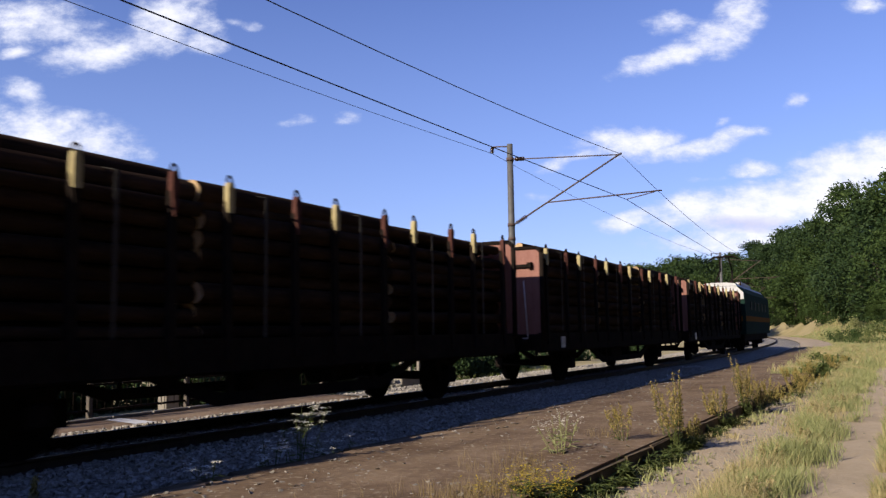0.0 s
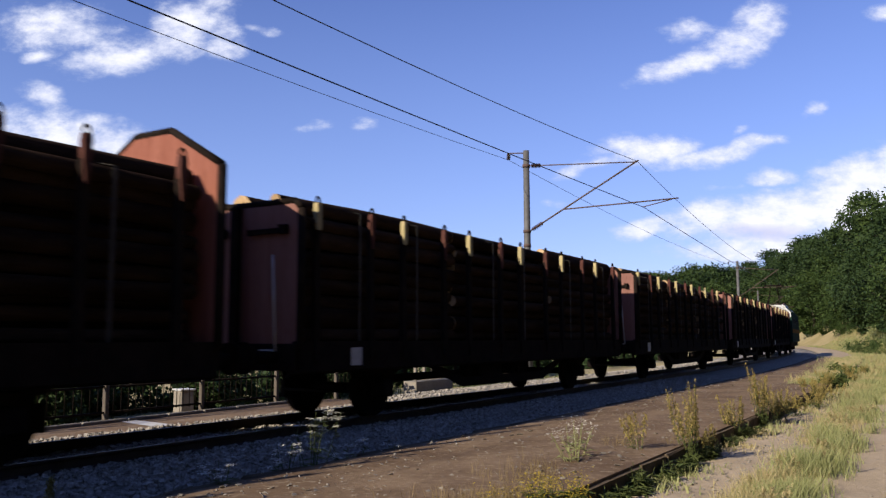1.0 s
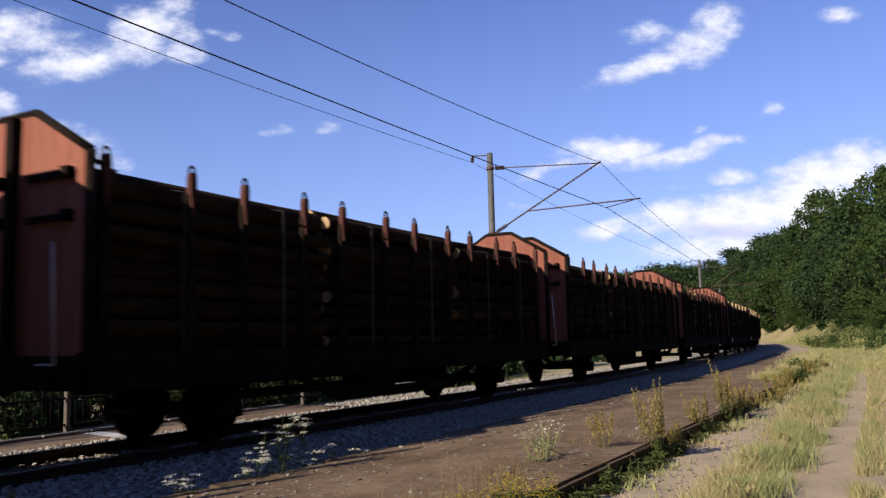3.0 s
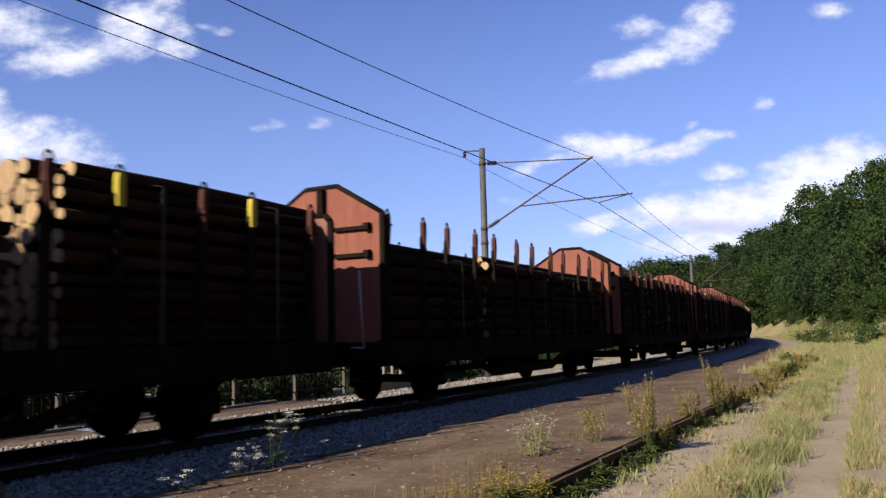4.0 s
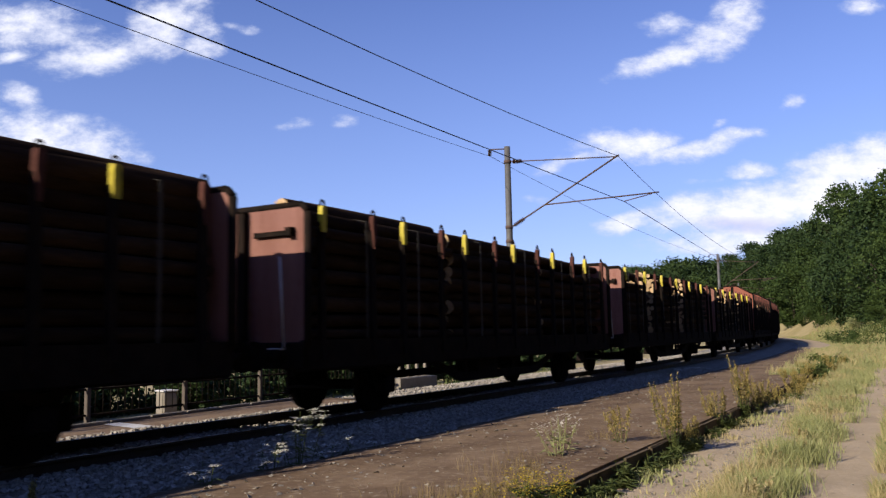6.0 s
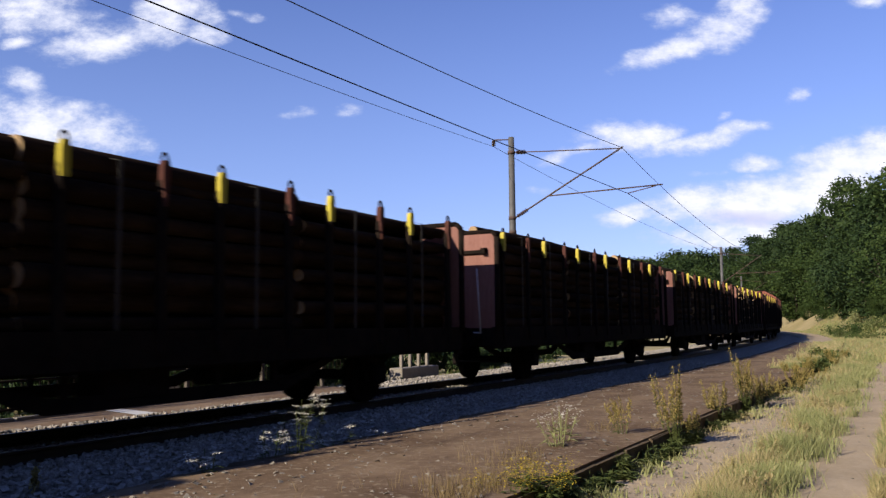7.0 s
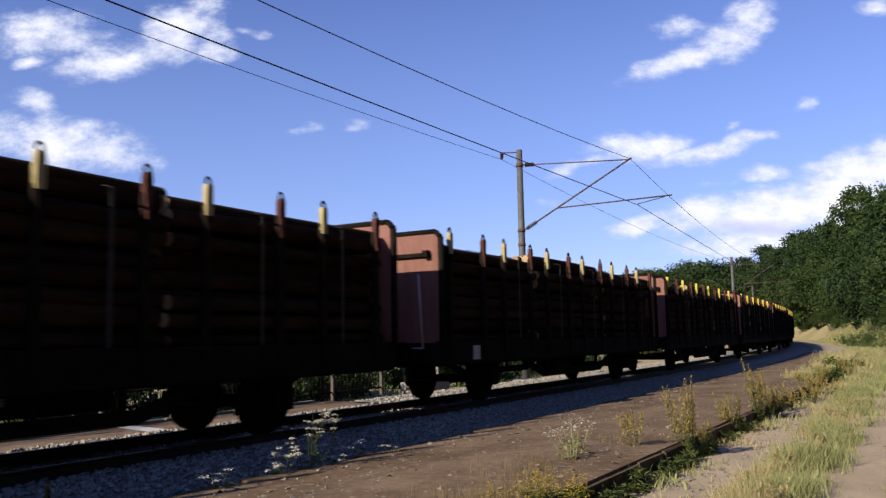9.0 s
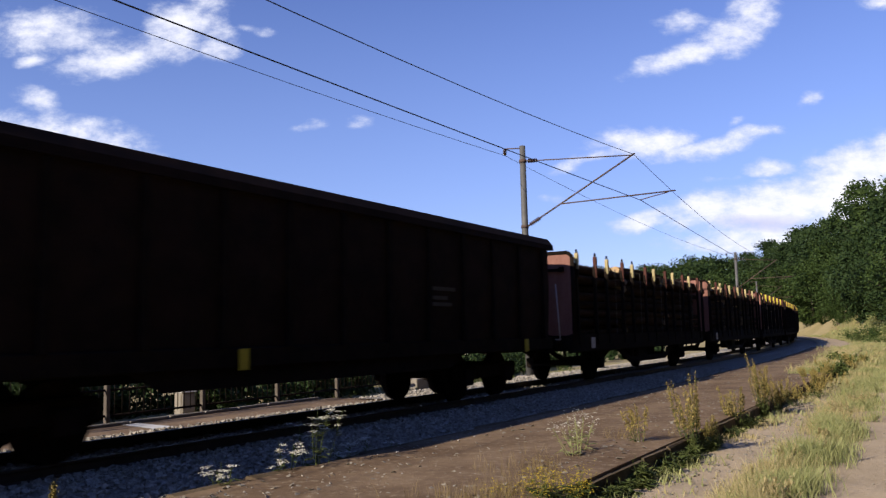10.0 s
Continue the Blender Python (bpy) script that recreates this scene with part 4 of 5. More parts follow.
def tree(seed, height, width, mat, conical=False):
    rng = np.random.default_rng(seed)
    t = thing("tree", "tall leafy green tree in the wood" if not conical else "slender dark green tree in the wood", "tree", "trees of the wood")
    bm = bmesh.new()
    tube(bm, (0, 0, -1.2), (0.1, 0, height * 0.45), 0.24, 0.15, 9, caps=False)
    tube(bm, (0.1, 0, height * 0.45), (0, 0.1, height * 0.85), 0.15, 0.04, 7, caps=False)
    for k in range(9):
        a, z = rng.uniform(0, 6.28), height * rng.uniform(0.28, 0.7)
        tube(bm, (0.05, 0, z), (math.cos(a) * width * 0.55, math.sin(a) * width * 0.55, z + rng.uniform(0.8, 2.2)), 0.07, 0.02, 6, caps=False)
    part("trunk", bm, TRUNK, t)
    centres = []
    lobes = [(rng.uniform(0, 6.28), rng.uniform(0.25, 0.95), rng.uniform(0.6, 1.15)) for _ in range(9)]
    while len(centres) < 150:
        h = rng.uniform(0.0, 1.0)
        r = width * (max(0.03, 1 - ((h - 0.50) / 0.53) ** 2) ** 0.6 if not conical else (1.03 - h) * 1.1) * rng.uniform(0.35, 1.0) ** 0.7
        a = rng.uniform(0, 6.28)
        k = 0.66 + sum(0.50 * w * math.exp(-((math.atan2(math.sin(a - la), math.cos(a - la))) ** 2) / 0.5 - ((h - lh) ** 2) / 0.03) for la, lh, w in lobes)
        centres.append(np.array((math.cos(a) * r * k, math.sin(a) * r * k, height * (0.06 + 0.94 * h))))
    v, f = leaf_cloud(rng, centres, 66, 0.42, 0.175, 0.2)
    raw("crown", v, f, mat, t, kind="stuff")
    return t


def make_wood():
    rng = random.Random(21)
    kinds = [tree(1, 12, 4.6, LEAF), tree(2, 13, 4.2, LEAF_DARK), tree(3, 11, 5.0, LEAF), tree(4, 13.5, 3.2, LEAF_DARK, True), tree(5, 10, 4.6, LEAF_DARK)]
    tall = [12, 13, 11, 13.5, 10]
    free = set(range(5))
    line = [(0.14, 0.060), (0.20, 0.066), (0.222, 0.070), (0.242, 0.074), (0.263, 0.066), (0.28, 0.072), (0.304, 0.085), (0.33, 0.082), (0.352, 0.079), (0.386, 0.087),
            (0.415, 0.103), (0.436, 0.120), (0.47, 0.140), (0.501, 0.160), (0.55, 0.196), (0.60, 0.22), (0.72, 0.25), (0.9, 0.28)]

    def sky_line(u):
        for (a, va), (b, vb) in zip(line, line[1:]):
            if a <= u <= b:
                return va + (vb - va) * (u - a) / (b - a)
        return line[-1][1]

    def place(i, x, y, z, k, broad=1.0):
        m = pose(x, y, z, 0, 0, rng.uniform(0, 360)) @ Matrix.Diagonal((k * broad * rng.uniform(0.9, 1.2), k * broad * rng.uniform(0.9, 1.2), k, 1))
        if i in free:
            free.discard(i)
            ob = kinds[i]
            ob.matrix_basis = m
        else:
            ob = copy_thing(kinds[i], Matrix())
            ob.matrix_basis = m

    def clear(u, y):
        """The first place from y on, straight ahead, that is off the line and its margins."""
        while y < 300:
            s, d = along(u * y, y)
            if d < -3.2 or d > 17:
                return y, land(s, d)[2]
            y += 1.5
        return None, 0.0

    u = 0.36
    while u < 0.80:                            # undergrowth along the edge of the wood
        y, z = clear(u, wood_edge(u) - 2.5 + rng.uniform(-1.5, 1.5))
        if y is not None:
            place(rng.choice((0, 2, 4)), u * y, y, z - 0.5, rng.uniform(0.28, 0.46), 1.35)
        u += 1.9 / wood_edge(u)
    u = 0.19
    while u < 0.80:
        for layer in range(4):
            uu = u + rng.uniform(-0.008, 0.008)
            y, ground_z = clear(uu, wood_edge(u) + 2 + rng.uniform(-4, 4))
            if y is None:
                continue
            y, ground_z = clear(uu, y + layer * 13)
            if y is None:
                continue
            x = uu * y
            want = 1.3 + (sky_line(uu) + (0.012 if uu < 0.41 else 0.005)) * y * (0.66, 0.80, 0.92, 1.0)[layer] * rng.uniform(0.87, 1.04) - ground_z
            i = rng.choice((0, 1, 2, 4, 3 if uu > 0.5 else 1))
            place(i, x, y, ground_z - 0.5, max(0.45, min(2.3, want / tall[i])), (1.18 if uu < 0.44 else 0.98) if i != 3 else 0.85)
        u += 3.1 / wood_edge(u)
    # unseen trees added beside the path, to block sky light from the train's side
    for j in range(26):
        s = 52 - j * 5.2
        for row in (0, 1):
            x, y, _ = track(s + rng.uniform(-1.5, 1.5), -10 - row * 5 - rng.uniform(0, 2.5))
            if y > 5 and x / y < 0.66:
                continue
            place(rng.randrange(5), x, y, -0.6, rng.uniform(1.15, 1.5))


make_wood()


def bush(seed, x, y, z, r, h, mat, label, per=26, size=0.07, lone=True):
    rng = np.random.default_rng(seed)
    b = thing("bush", label, "bush", "" if lone else "bushes by the line", pose(x, y, z))
    bm = bmesh.new()
    for k in range(5):
        a = rng.uniform(0, 6.28)
        tube(bm, (0, 0, -0.05), (math.cos(a) * r * 0.5, math.sin(a) * r * 0.5, h * 0.7), 0.012, 0.005, 5, caps=False)
    part("stem", bm, TRUNK, b)
    cs = []
    for _ in range(int(26)):
        a, q, k = rng.uniform(0, 6.28), rng.uniform(0.2, 1), rng.uniform(0.1, 1)
        cs.append(np.array((math.cos(a) * r * q, math.sin(a) * r * q, h * k * (1.1 - 0.5 * q))))
    v, f = leaf_cloud(rng, cs, per, r * 0.16, size)
    raw("foliage", v, f, mat, b, kind="stuff")
    return b


shrubs = [bush(40 + i, 0, 0, 0, 0.95, 1.35, LEAF_DARK, "dense dark green shrub behind the railing", 90, 0.075, False) for i in range(3)]
for i in range(56):
    rr = random.Random(900 + i)
    at = -7.5 + i * 1.12 + max(0, i - 30) * 0.5
    if i > 2 and rr.random() < 0.42:
        continue
    back = 1.0 if abs(at - 12.9) < 1.2 else 1.3 if abs(at - 24.4) < 2.2 else 0.0
    x, y, _ = track(at, back + 15.0 + 0.05 * i + rr.uniform(-0.2, 0.35) + (0.9 if i % 7 == 3 else 0))
    m = pose(x, y, FAR_GROUND - 0.06, 0, 0, rr.uniform(0, 360)) @ Matrix.Diagonal((1, 1, rr.uniform(0.75, 1.25), 1))
    ob = shrubs[i] if i < 3 else copy_thing(shrubs[i % 3], Matrix())
    ob.matrix_basis = m
for i, (s, d, r, h) in enumerate(((90.0, 2.6, 1.0, 1.1), (84.0, 0.5, 1.2, 0.9), (96.0, -1.5, 1.5, 1.4), (37.0, 3.3, 0.6, 0.55), (41.0, 2.9, 0.5, 0.4), (76.0, -3.5, 1.3, 1.2), (70.0, -6.0, 1.6, 1.3),
                                  (88.0, -5.0, 1.6, 1.5), (33.0, 3.2, 0.5, 0.4), (29.5, 3.0, 0.45, 0.45))):
    x, y, z = land(s, d)
    bush(70 + i, x, y, z, r, h, WEED_GREEN, "low straggling green shrub in dry grass", 34, 0.07, False)


for i in range(44):                            # scrub on the bank and at the edge of the wood
    rr = random.Random(1200 + i)
    s = rr.uniform(46, 120) if i < 26 else rr.uniform(95, 160)
    d = 2.2 - rr.random() * 11 - max(0, 70 - s) * 0.08 - (rr.random() * 0.2 * (s - 90) if i > 25 else 0)
    x, y, z = land(s, d)
    big = rr.uniform(0.5, 1.3) * (1 + 0.006 * s)
    bush(130 + i, x, y, z - 0.05, big, big * rr.uniform(0.5, 0.95), (WEED_GREEN, LEAF, GRASS_GREEN)[i % 3],
         ("low straggling green shrub in dry grass", "dark green scrub on the grassy bank", "pale green tussock on the grassy bank")[i % 3], 40, 0.09, False)


# ---- weeds ----
def weed(name, label, seed, s, d, z, height, stems, spread, leaf_mat, top_mat=None, top="spike", leaves=22, lean=(0, 0)):
    rng = np.random.default_rng(seed)
    x, y, _ = track(s, d)
    w = thing(name, label, "weed", "", pose(x, y, z))
    bm = bmesh.new()
    lv, lf, tv, tf = [], [], [], []

    def leaf(p, size, store_v, store_f, up=0.4):
        a = rng.uniform(0, 6.28)
        way = np.array((math.cos(a), math.sin(a), up * rng.uniform(-0.6, 1.4)))
        way /= np.linalg.norm(way)
        side = np.cross(way, (0, 0, 1))
        side /= np.linalg.norm(side) + 1e-6
        n = len(store_v)
        store_v += [p, p + way * size * 0.5 + side * size * 0.17, p + way * size + np.array((0, 0, -0.15 * size)), p + way * size * 0.5 - side * size * 0.17]
        store_f.append((n, n + 1, n + 2, n + 3))

    for _ in range(stems):
        a = rng.uniform(0, 6.28)
        h = height * rng.uniform(0.65, 1.05)
        base = np.array((math.cos(a), math.sin(a), 0)) * spread * 0.35 * rng.uniform(0, 1)
        tip = base + np.array((math.cos(a) * spread * rng.uniform(0.1, 0.8) + lean[0], math.sin(a) * spread * rng.uniform(0.1, 0.8) + lean[1], h))
        tube(bm, base - np.array((0, 0, 0.04)), tip, 0.005, 0.0025, 5, caps=False)
        for _ in range(leaves):
            t = rng.uniform(0.05, 0.8)
            leaf(base + (tip - base) * t, (0.15 if top != "spike" else 0.085) * (1.1 - 0.6 * t) * rng.uniform(0.6, 1.3), lv, lf)
        if top == "spike" and top_mat:
            for _ in range(95):
                t = rng.uniform(0.42, 1.05)
                p = base + (tip - base) * t + rng.normal(0, 0.010 + 0.018 * (1.04 - t), 3)
                leaf(p, rng.uniform(0.03, 0.06), tv, tf, 2.2)
        elif top == "umbel" and top_mat:
            for _ in range(int(rng.integers(2, 5))):
                c = tip + np.array((rng.normal(0, 0.06), rng.normal(0, 0.06), rng.uniform(-0.10, 0.02)))
                tube(bm, base + (tip - base) * 0.75, c, 0.002, 0.0015, 4, caps=False)
                for _ in range(20):
                    leaf(c + np.array((*rng.normal(0, 0.020, 2), rng.normal(0, 0.006))), rng.uniform(0.03, 0.055), tv, tf, 0.2)
        elif top == "bloom" and top_mat:
            for _ in range(22 if top_mat is FLOWER_YELLOW else 15):
                leaf(tip + rng.normal(0, 0.045, 3), rng.uniform(0.025, 0.05), tv, tf, 0.5)
    tagged(part("stalk_tuft", bm, leaf_mat, w), kind="stuff")
    if lf:
        raw("leaves", lv, lf, leaf_mat, w, kind="stuff")
    if tf:
        raw("blossom" if top != "spike" else "seed_head", tv, tf, top_mat, w, kind="stuff")
    return w


TALL = "tall ochre seeding weed with green leaves by the kerb"
WEEDS = ((TALL, 1, 16.77, 2.98, 1.10, 17, 0.26), (TALL, 2, 17.6, 2.80, 0.66, 14, 0.50), (TALL, 3, 11.46, 2.98, 1.0, 14, 0.26), (TALL, 4, 14.6, 3.02, 0.66, 10, 0.3),
         (TALL, 6, 19.2, 2.72, 0.50, 8, 0.45), (TALL, 7, 21.5, 2.6, 0.5, 8, 0.5), (TALL, 8, 24.0, 2.55, 0.5, 8, 0.5), (TALL, 9, 12.2, 2.95, 0.5, 5, 0.25))
for lab, seed, s, d, h, n, sp in WEEDS:
    weed("tall_weed", lab, seed, s, d, PATH_Z, h, n, sp, WEED_GREEN, WEED_OCHRE, lean=(-0.05, 0.0))
weed("tall_weed", "lone ochre weed growing out of the platform edge", 5, 10.67, 3.45, DECK_Z, 0.46, 5, 0.16, WEED_GREEN, WEED_OCHRE, leaves=6, lean=(-0.05, 0))
for seed, s, d, z, h, n in ((11, 9.2, 3.75, DECK_Z, 0.44, 8), (12, 9.7, 3.9, DECK_Z, 0.36, 5), (13, 10.3, 4.1, DECK_Z, 0.22, 3)):
    weed("white_umbel", "thin weed with small white flowers on the platform", seed, s, d, z, h, n, 0.32, GRASS_GREEN, FLOWER_WHITE, "bloom", 4)
for seed, s, d, z, h, n, sp in ((21, 7.68, 6.36, -0.34, 0.80, 10, 0.46), (22, 7.2, 6.35, -0.34, 0.5, 6, 0.3), (23, 6.2, 6.30, -0.34, 0.40, 5, 0.3), (24, 8.4, 6.3, -0.34, 0.44, 6, 0.35), (25, 9.0, 6.3, -0.34, 0.3, 3, 0.2)):
    weed("white_umbel", "spindly weed with white flower umbels between ballast and platform", seed, s, d, z, h, n, sp, WEED_GREEN, FLOWER_WHITE, "umbel", 9)
for seed, s, d, h, n in ((31, 7.0, 3.10, 0.44, 18), (32, 7.45, 3.02, 0.36, 11), (33, 6.7, 3.25, 0.36, 10)):
    weed("yellow_weed", "bushy green weed with yellow flower heads", seed, s, d, PATH_Z, h, n, 0.34, WEED_GREEN, FLOWER_YELLOW, "bloom", 26)
for k in range(22):
    rr = random.Random(500 + k)
    s = 7.2 + k * 0.46 + rr.uniform(-0.3, 0.3)
    if k > 3 and rr.random() < 0.35:
        continue
    weed("kerb_weed", "dark green leafy weed at the foot of the kerb", 300 + k, s, 2.98 - rr.uniform(0, 0.10), PATH_Z, rr.uniform(0.10, 0.36), rr.randint(2, 7), 0.16, WEED_GREEN, None, "none", 16)
for k in range(12):
    rr = random.Random(640 + k)
    weed("kerb_weed", "dark green leafy weed crowding the foot of the kerb", 340 + k, 6.9 + k * 0.5 + rr.uniform(-0.3, 0.3), 2.94 - rr.uniform(0, 0.10), PATH_Z, rr.uniform(0.12, 0.27), 7, 0.17, WEED_GREEN, None, "none", 18)
for k in range(26):
    rr = random.Random(700 + k)
    s = 7.6 + k * 0.62 + rr.uniform(-0.3, 0.3)
    weed("path_weed", "grey-green leafy weed among the grass of the path", 400 + k, s, 1.55 + 0.35 * smooth(14, 30, s) + rr.gauss(0, 0.18), PATH_Z, rr.uniform(0.16, 0.36), rr.randint(3, 7), 0.2,
         GRASS_GREEN, GRASS_DRY if k % 2 else None, "spike", 14)
for k in range(9):
    rr = random.Random(760 + k)
    s = 22 + k * 2.3
    weed("tall_weed", "clump of ochre weeds on the overgrown platform edge", 440 + k, s, 2.9 + rr.uniform(-0.3, 0.5), PATH_Z + 0.05, rr.uniform(0.35, 0.6), 9, 0.4, WEED_GREEN, WEED_OCHRE)
weed("tall_weed", "small pale green sprig in the ballast", 41, 4.9, 7.2, -0.28, 0.30, 2, 0.04, WEED_OCHRE, WEED_OCHRE, leaves=6)


# ---- grass, stones: strewn stuff ----
def grass(name, label, seed, count, area, mat, low, high, patch=0.0, wide=0.010):
    """area(rng) gives s, d and height over the land; blades bend outwards."""
    rng = random.Random(seed)
    verts, faces = [], []
    made = 0
    tries = 0
    while made < count and tries < count * 6:
        tries += 1
        s, d, z = area(rng)
        x, y, _ = track(s, d)
        n = noise.noise((x * 0.9, y * 0.9, seed))
        if n < patch:
            continue
        for _ in range(3):
            h = rng.uniform(low, high) * (0.7 + 0.8 * max(0, n))
            a, b = rng.uniform(0, 6.28), rng.uniform(0, 6.28)
            bx, by = x + rng.uniform(-0.05, 0.05), y + rng.uniform(-0.05, 0.05)
            w = wide * rng.uniform(0.6, 1.3) * (1 + s * 0.02)
            lx, ly = math.cos(a) * h * rng.uniform(0.1, 0.8), math.sin(a) * h * rng.uniform(0.1, 0.8)
            px, py = math.cos(b) * w, math.sin(b) * w
            k = len(verts)
            verts += [(bx - px, by - py, z), (bx + px, by + py, z), (bx + lx * 0.4 + px * 0.8, by + ly * 0.4 + py * 0.8, z + h * 0.6),
                      (bx + lx * 0.4 - px * 0.8, by + ly * 0.4 - py * 0.8, z + h * 0.6), (bx + lx, by + ly, z + h)]
            faces += [(k, k + 1, k + 2, k + 3), (k + 3, k + 2, k + 4)]
            made += 1
    ob = raw(name, verts, faces, mat, kind="stuff")
    return tagged(ob, label, "grass")


def near_far(rng, a, b):
    return a + (b - a) * rng.random() ** 1.7


def mid_strip(rng):
    s = near_far(rng, 5.5, 56)
    return s, rng.gauss(1.50 + 0.35 * smooth(14, 30, s), 0.11 + 0.006 * s), max(PATH_Z, land(s, 1.7)[2])


def straw_strip(rng):
    s = near_far(rng, 5.5, 56)
    return s, rng.gauss(1.70 + 0.35 * smooth(14, 30, s), 0.12 + 0.006 * s), max(PATH_Z, land(s, 1.9)[2])


def right_verge(rng):
    s = near_far(rng, 8, 85)
    d = -rng.uniform(-0.15, 1) ** 2 * 9 + 0.35 + 0.014 * s
    return s, d, land(s, d)[2]


def kerb_foot(rng):
    s = near_far(rng, 6, 70)
    return s, 3.05 - abs(rng.gauss(0, 0.16 + 0.012 * s)), PATH_Z


def deck_tufts(rng):
    s = near_far(rng, 4.5, 12)
    return s, 3.2 + abs(rng.gauss(0, 0.45)), DECK_Z


def bank_grass(rng):
    s = rng.uniform(38, 165)
    d = 3.6 - rng.random() ** 1.2 * (15 + 0.25 * max(0, s - 85))
    return s, d, land(s, d)[2]


def overgrowth(rng):
    s = near_far(rng, 28, 66)
    d = rng.gauss(3.15 + 0.012 * (s - 25), 0.30 + 0.010 * (s - 25))
    return s, d, (DECK_Z if d > 3.1 else max(PATH_Z, land(s, d)[2]))


def far_side(rng):
    s = rng.uniform(-4, 40)
    d = 14.2 + rng.random() * 5
    return s, d, FAR_GROUND - 0.05


grass("grass", "tall green and straw-coloured grass down the middle of the path", 1, 36000, mid_strip, GRASS_GREEN, 0.07, 0.33, -0.02, 0.0036)
grass("grass", "dry straw-coloured grass along the middle of the path", 2, 26000, straw_strip, GRASS_DRY, 0.05, 0.30, -0.12, 0.0026)
grass("grass", "dry yellow grass on the verge", 3, 36000, right_verge, GRASS_DRY, 0.08, 0.32, -0.22, 0.004)
grass("grass", "green grass on the verge", 4, 18000, right_verge, GRASS_GREEN, 0.08, 0.30, -0.15, 0.004)
grass("grass", "short dry grass at the foot of the kerb", 5, 4200, kerb_foot, GRASS_DRY, 0.03, 0.13, 0.08, 0.005)
grass("grass", "short green grass at the foot of the kerb", 6, 3000, kerb_foot, GRASS_GREEN, 0.04, 0.15, 0.1, 0.006)
grass("grass", "dry ochre tufts on the platform edge", 7, 2200, deck_tufts, GRASS_BROWN, 0.04, 0.22, 0.0, 0.0014)
grass("grass", "dry yellow grass on the bank below the wood", 8, 42000, bank_grass, GRASS_DRY, 0.15, 0.50, -0.15, 0.010)
grass("grass", "green grass on the bank below the wood", 9, 36000, bank_grass, GRASS_GREEN, 0.18, 0.55, -0.08, 0.011)
grass("grass", "lush grass behind the railing", 10, 3500, far_side, WEED_GREEN, 0.1, 0.30, -0.3, 0.008)


grass("grass", "dry grass overgrowing the far end of the platform", 11, 12000, overgrowth, GRASS_DRY, 0.06, 0.28, 0.02, 0.005)
grass("grass", "green weeds overgrowing the far end of the platform", 12, 12000, overgrowth, GRASS_GREEN, 0.06, 0.30, 0.0, 0.005)


def stones(name, label, seed, count, area, mat, low, high, flat=0.7):
    rng = random.Random(seed)
    verts, faces = [], []
    corner = [(-1, -1, -1), (1, -1, -1), (1, 1, -1), (-1, 1, -1), (-1, -1, 1), (1, -1, 1), (1, 1, 1), (-1, 1, 1)]
    quads = [(0, 3, 2, 1), (4, 5, 6, 7), (0, 1, 5, 4), (1, 2, 6, 5), (2, 3, 7, 6), (3, 0, 4, 7)]
    for _ in range(count):
        s, d, z = area(rng)
        x, y, _ = track(s, d)
        r = rng.uniform(low, high)
        rot = Euler((rng.uniform(-0.6, 0.6), rng.uniform(-0.6, 0.6), rng.uniform(0, 6.28))).to_matrix()
        k = len(verts)
        for c in corner:
            v = rot @ Vector((c[0] * rng.uniform(0.35, 0.75), c[1] * rng.uniform(0.35, 0.75), c[2] * rng.uniform(0.35, 0.7) * flat)) * r
            verts.append((x + v.x, y + v.y, z + v.z))
        faces += [tuple(k + i for i in q) for q in quads]
    return tagged(raw(name, verts, faces, mat, kind="stuff"), label, "stones")


def bed_height(d):
    prof = [(6.24, -0.36), (6.7, -0.30), (7.4, -0.17), (8.3, -0.15), (9.3, -0.17), (10.4, -0.15), (11.3, -0.19), (12.0, -0.42)]
    for (a, za), (b, zb) in zip(prof, prof[1:]):
        if a <= d <= b:
            return za + (zb - za) * (d - a) / (b - a)
    return -0.4


def shoulder(rng):
    s, d = near_far(rng, 1.5, 34), rng.uniform(6.26, 8.45)
    return s, d, bed_height(d) + 0.012


def far_shoulder(rng):
    s = near_far(rng, 3, 60)
    d = rng.uniform(10.2, 11.48 if s < 17 else 12.8)
    return s, d, (bed_height(d) if d < 11.3 else -0.165 - 0.08 * max(0, d - 12.2)) + 0.012


def between(rng):
    s, d = near_far(rng, 2, 30), rng.uniform(8.65, 10.0)
    return s, d, bed_height(d) + 0.004


def deck_litter(rng):
    s = near_far(rng, 4.5, 40)
    return s, rng.uniform(3.2, 6.1), DECK_Z + 0.012


def path_litter(rng):
    s = near_far(rng, 5, 40)
    return s, min(3.05, 3.0 - abs(rng.gauss(0, 0.9))), PATH_Z + 0.012


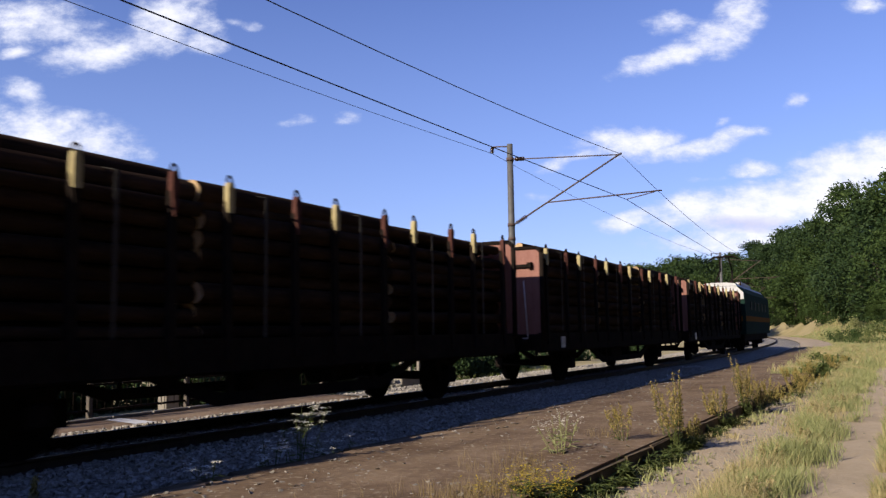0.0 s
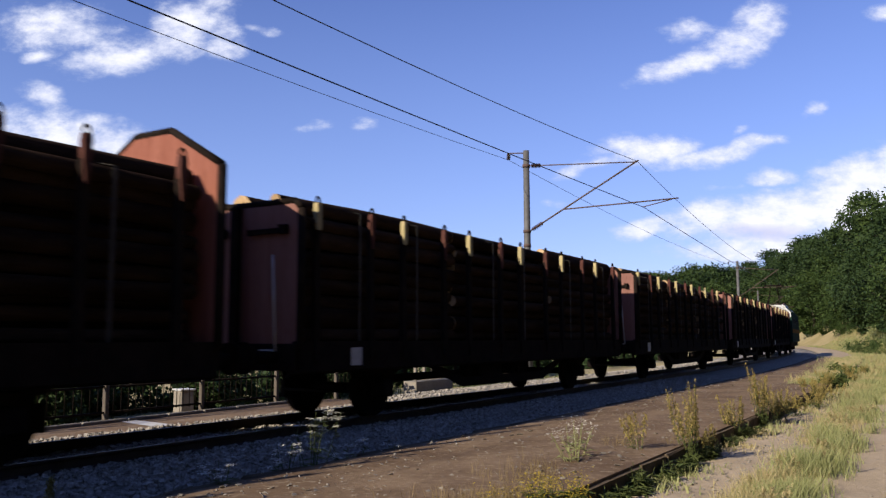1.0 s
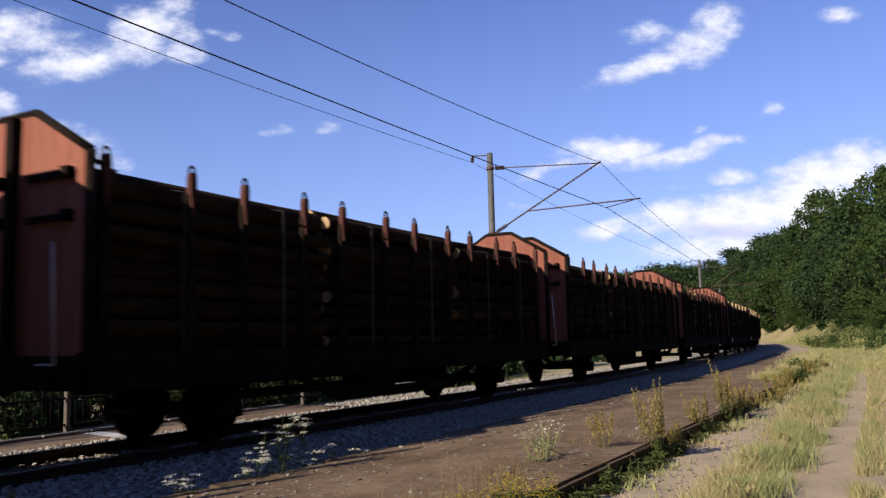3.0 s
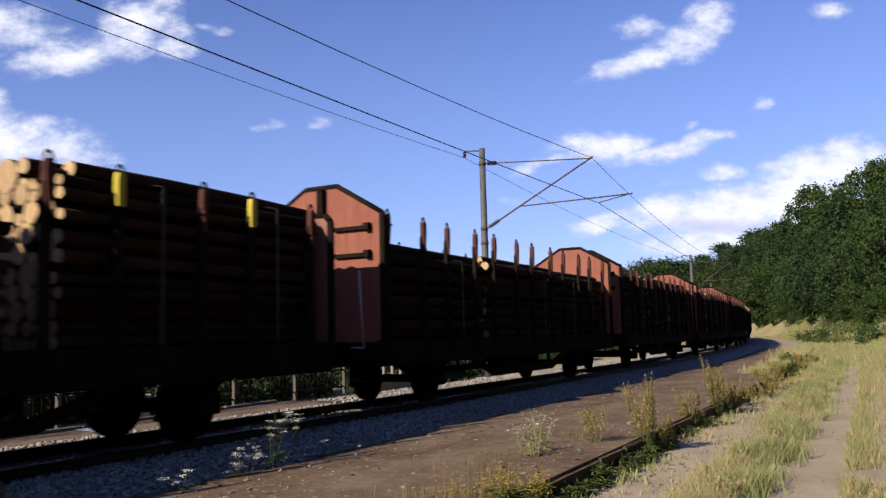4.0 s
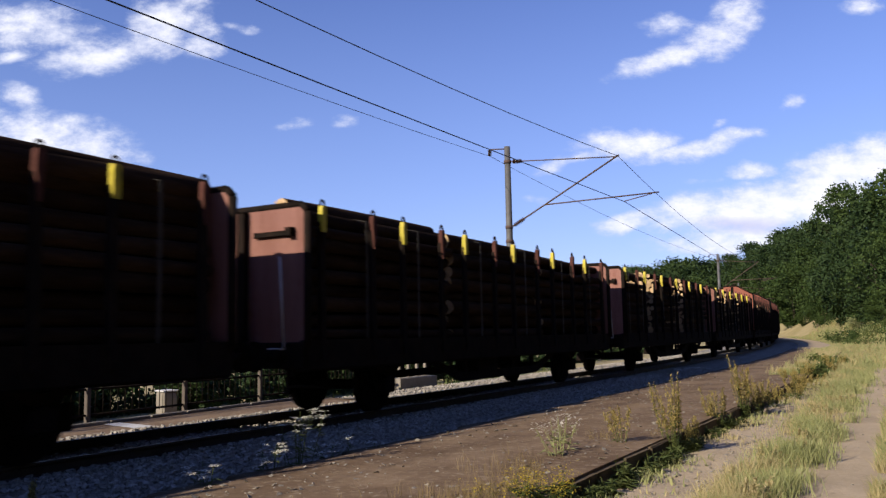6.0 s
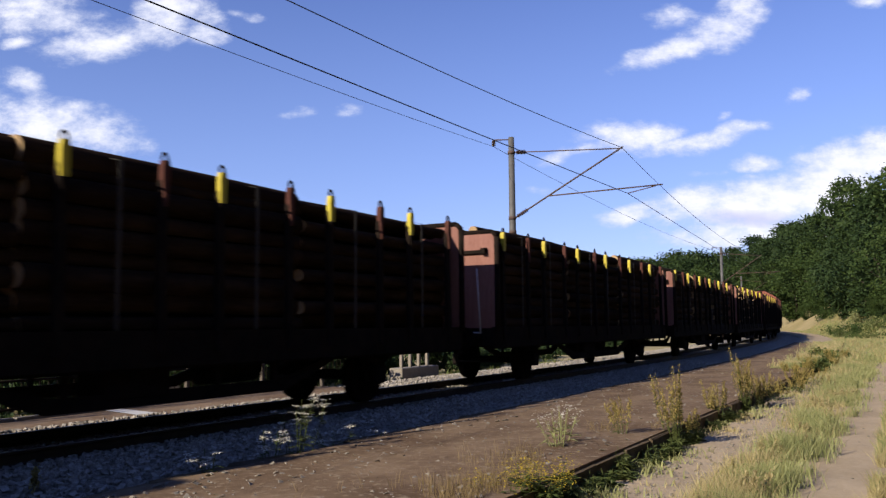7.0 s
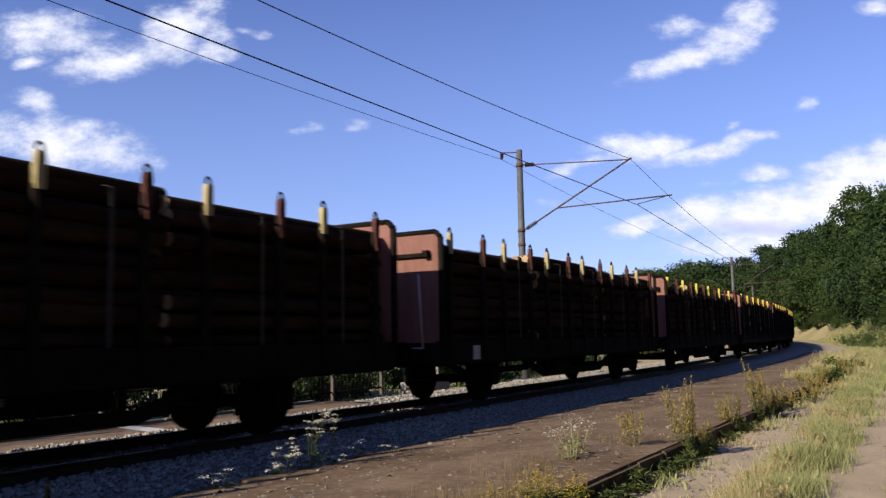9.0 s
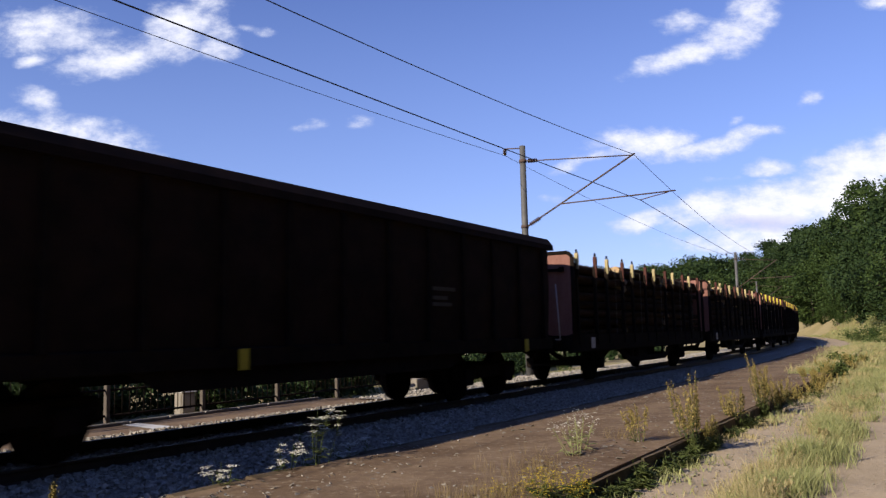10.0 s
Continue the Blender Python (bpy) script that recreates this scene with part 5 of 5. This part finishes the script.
stones("ballast_stones", "loose grey ballast stones beside the rail", 31, 9000, shoulder, STONE, 0.028, 0.062)
stones("ballast_stones", "sunlit pale ballast stones beyond the track", 32, 7000, far_shoulder, STONE, 0.028, 0.062)
stones("ballast_stones", "dark ballast stones between the rails", 33, 3500, between, STONE, 0.028, 0.055)
stones("gravel", "pale chips strewn on the platform", 34, 900, deck_litter, STONE, 0.006, 0.022, 0.5)
stones("litter", "flat pale flakes and leaves strewn on the platform", 36, 750, deck_litter, CONCRETE, 0.015, 0.05, 0.12)
stones("gravel", "pale pebbles and rubble on the path", 35, 2200, path_litter, CONCRETE, 0.008, 0.040, 0.6)


def bank_litter(rng):
    s = rng.uniform(45, 110)
    d = rng.gauss(1.2, 1.6)
    return s, d, max(land(s, d)[2], PATH_Z) + 0.03


stones("rubble", "pale broken rubble at the foot of the grassy bank", 37, 700, bank_litter, CONCRETE, 0.05, 0.22, 0.6)


# ---- kerb stones ----
def make_kerbs():
    rng = random.Random(8)
    shapes = []
    for k in range(4):
        bm = bmesh.new()
        box(bm, -0.09, 0.09, -0.485, 0.485, -0.30, 0.0, 0.018)
        for v in bm.verts:
            v.co += Vector((rng.uniform(-0.016, 0.016), rng.uniform(-0.008, 0.008), rng.uniform(-0.018, 0.008)))
        me = bpy.data.meshes.new("kerb_stone")
        bm.to_mesh(me)
        bm.free()
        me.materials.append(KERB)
        shapes.append(me)
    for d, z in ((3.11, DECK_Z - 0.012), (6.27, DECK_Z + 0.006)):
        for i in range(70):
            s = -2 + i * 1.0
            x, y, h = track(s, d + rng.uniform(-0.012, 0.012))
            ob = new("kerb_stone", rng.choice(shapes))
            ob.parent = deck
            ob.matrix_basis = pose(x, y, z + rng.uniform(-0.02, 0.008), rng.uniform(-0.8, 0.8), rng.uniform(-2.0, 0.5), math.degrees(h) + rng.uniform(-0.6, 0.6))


make_kerbs()


def motions():
    for ob, mid in TRAIN:
        walk(ob, [(k * 0.5, on_track(mid + run(k * 0.5))) for k in range(21)])


motions()
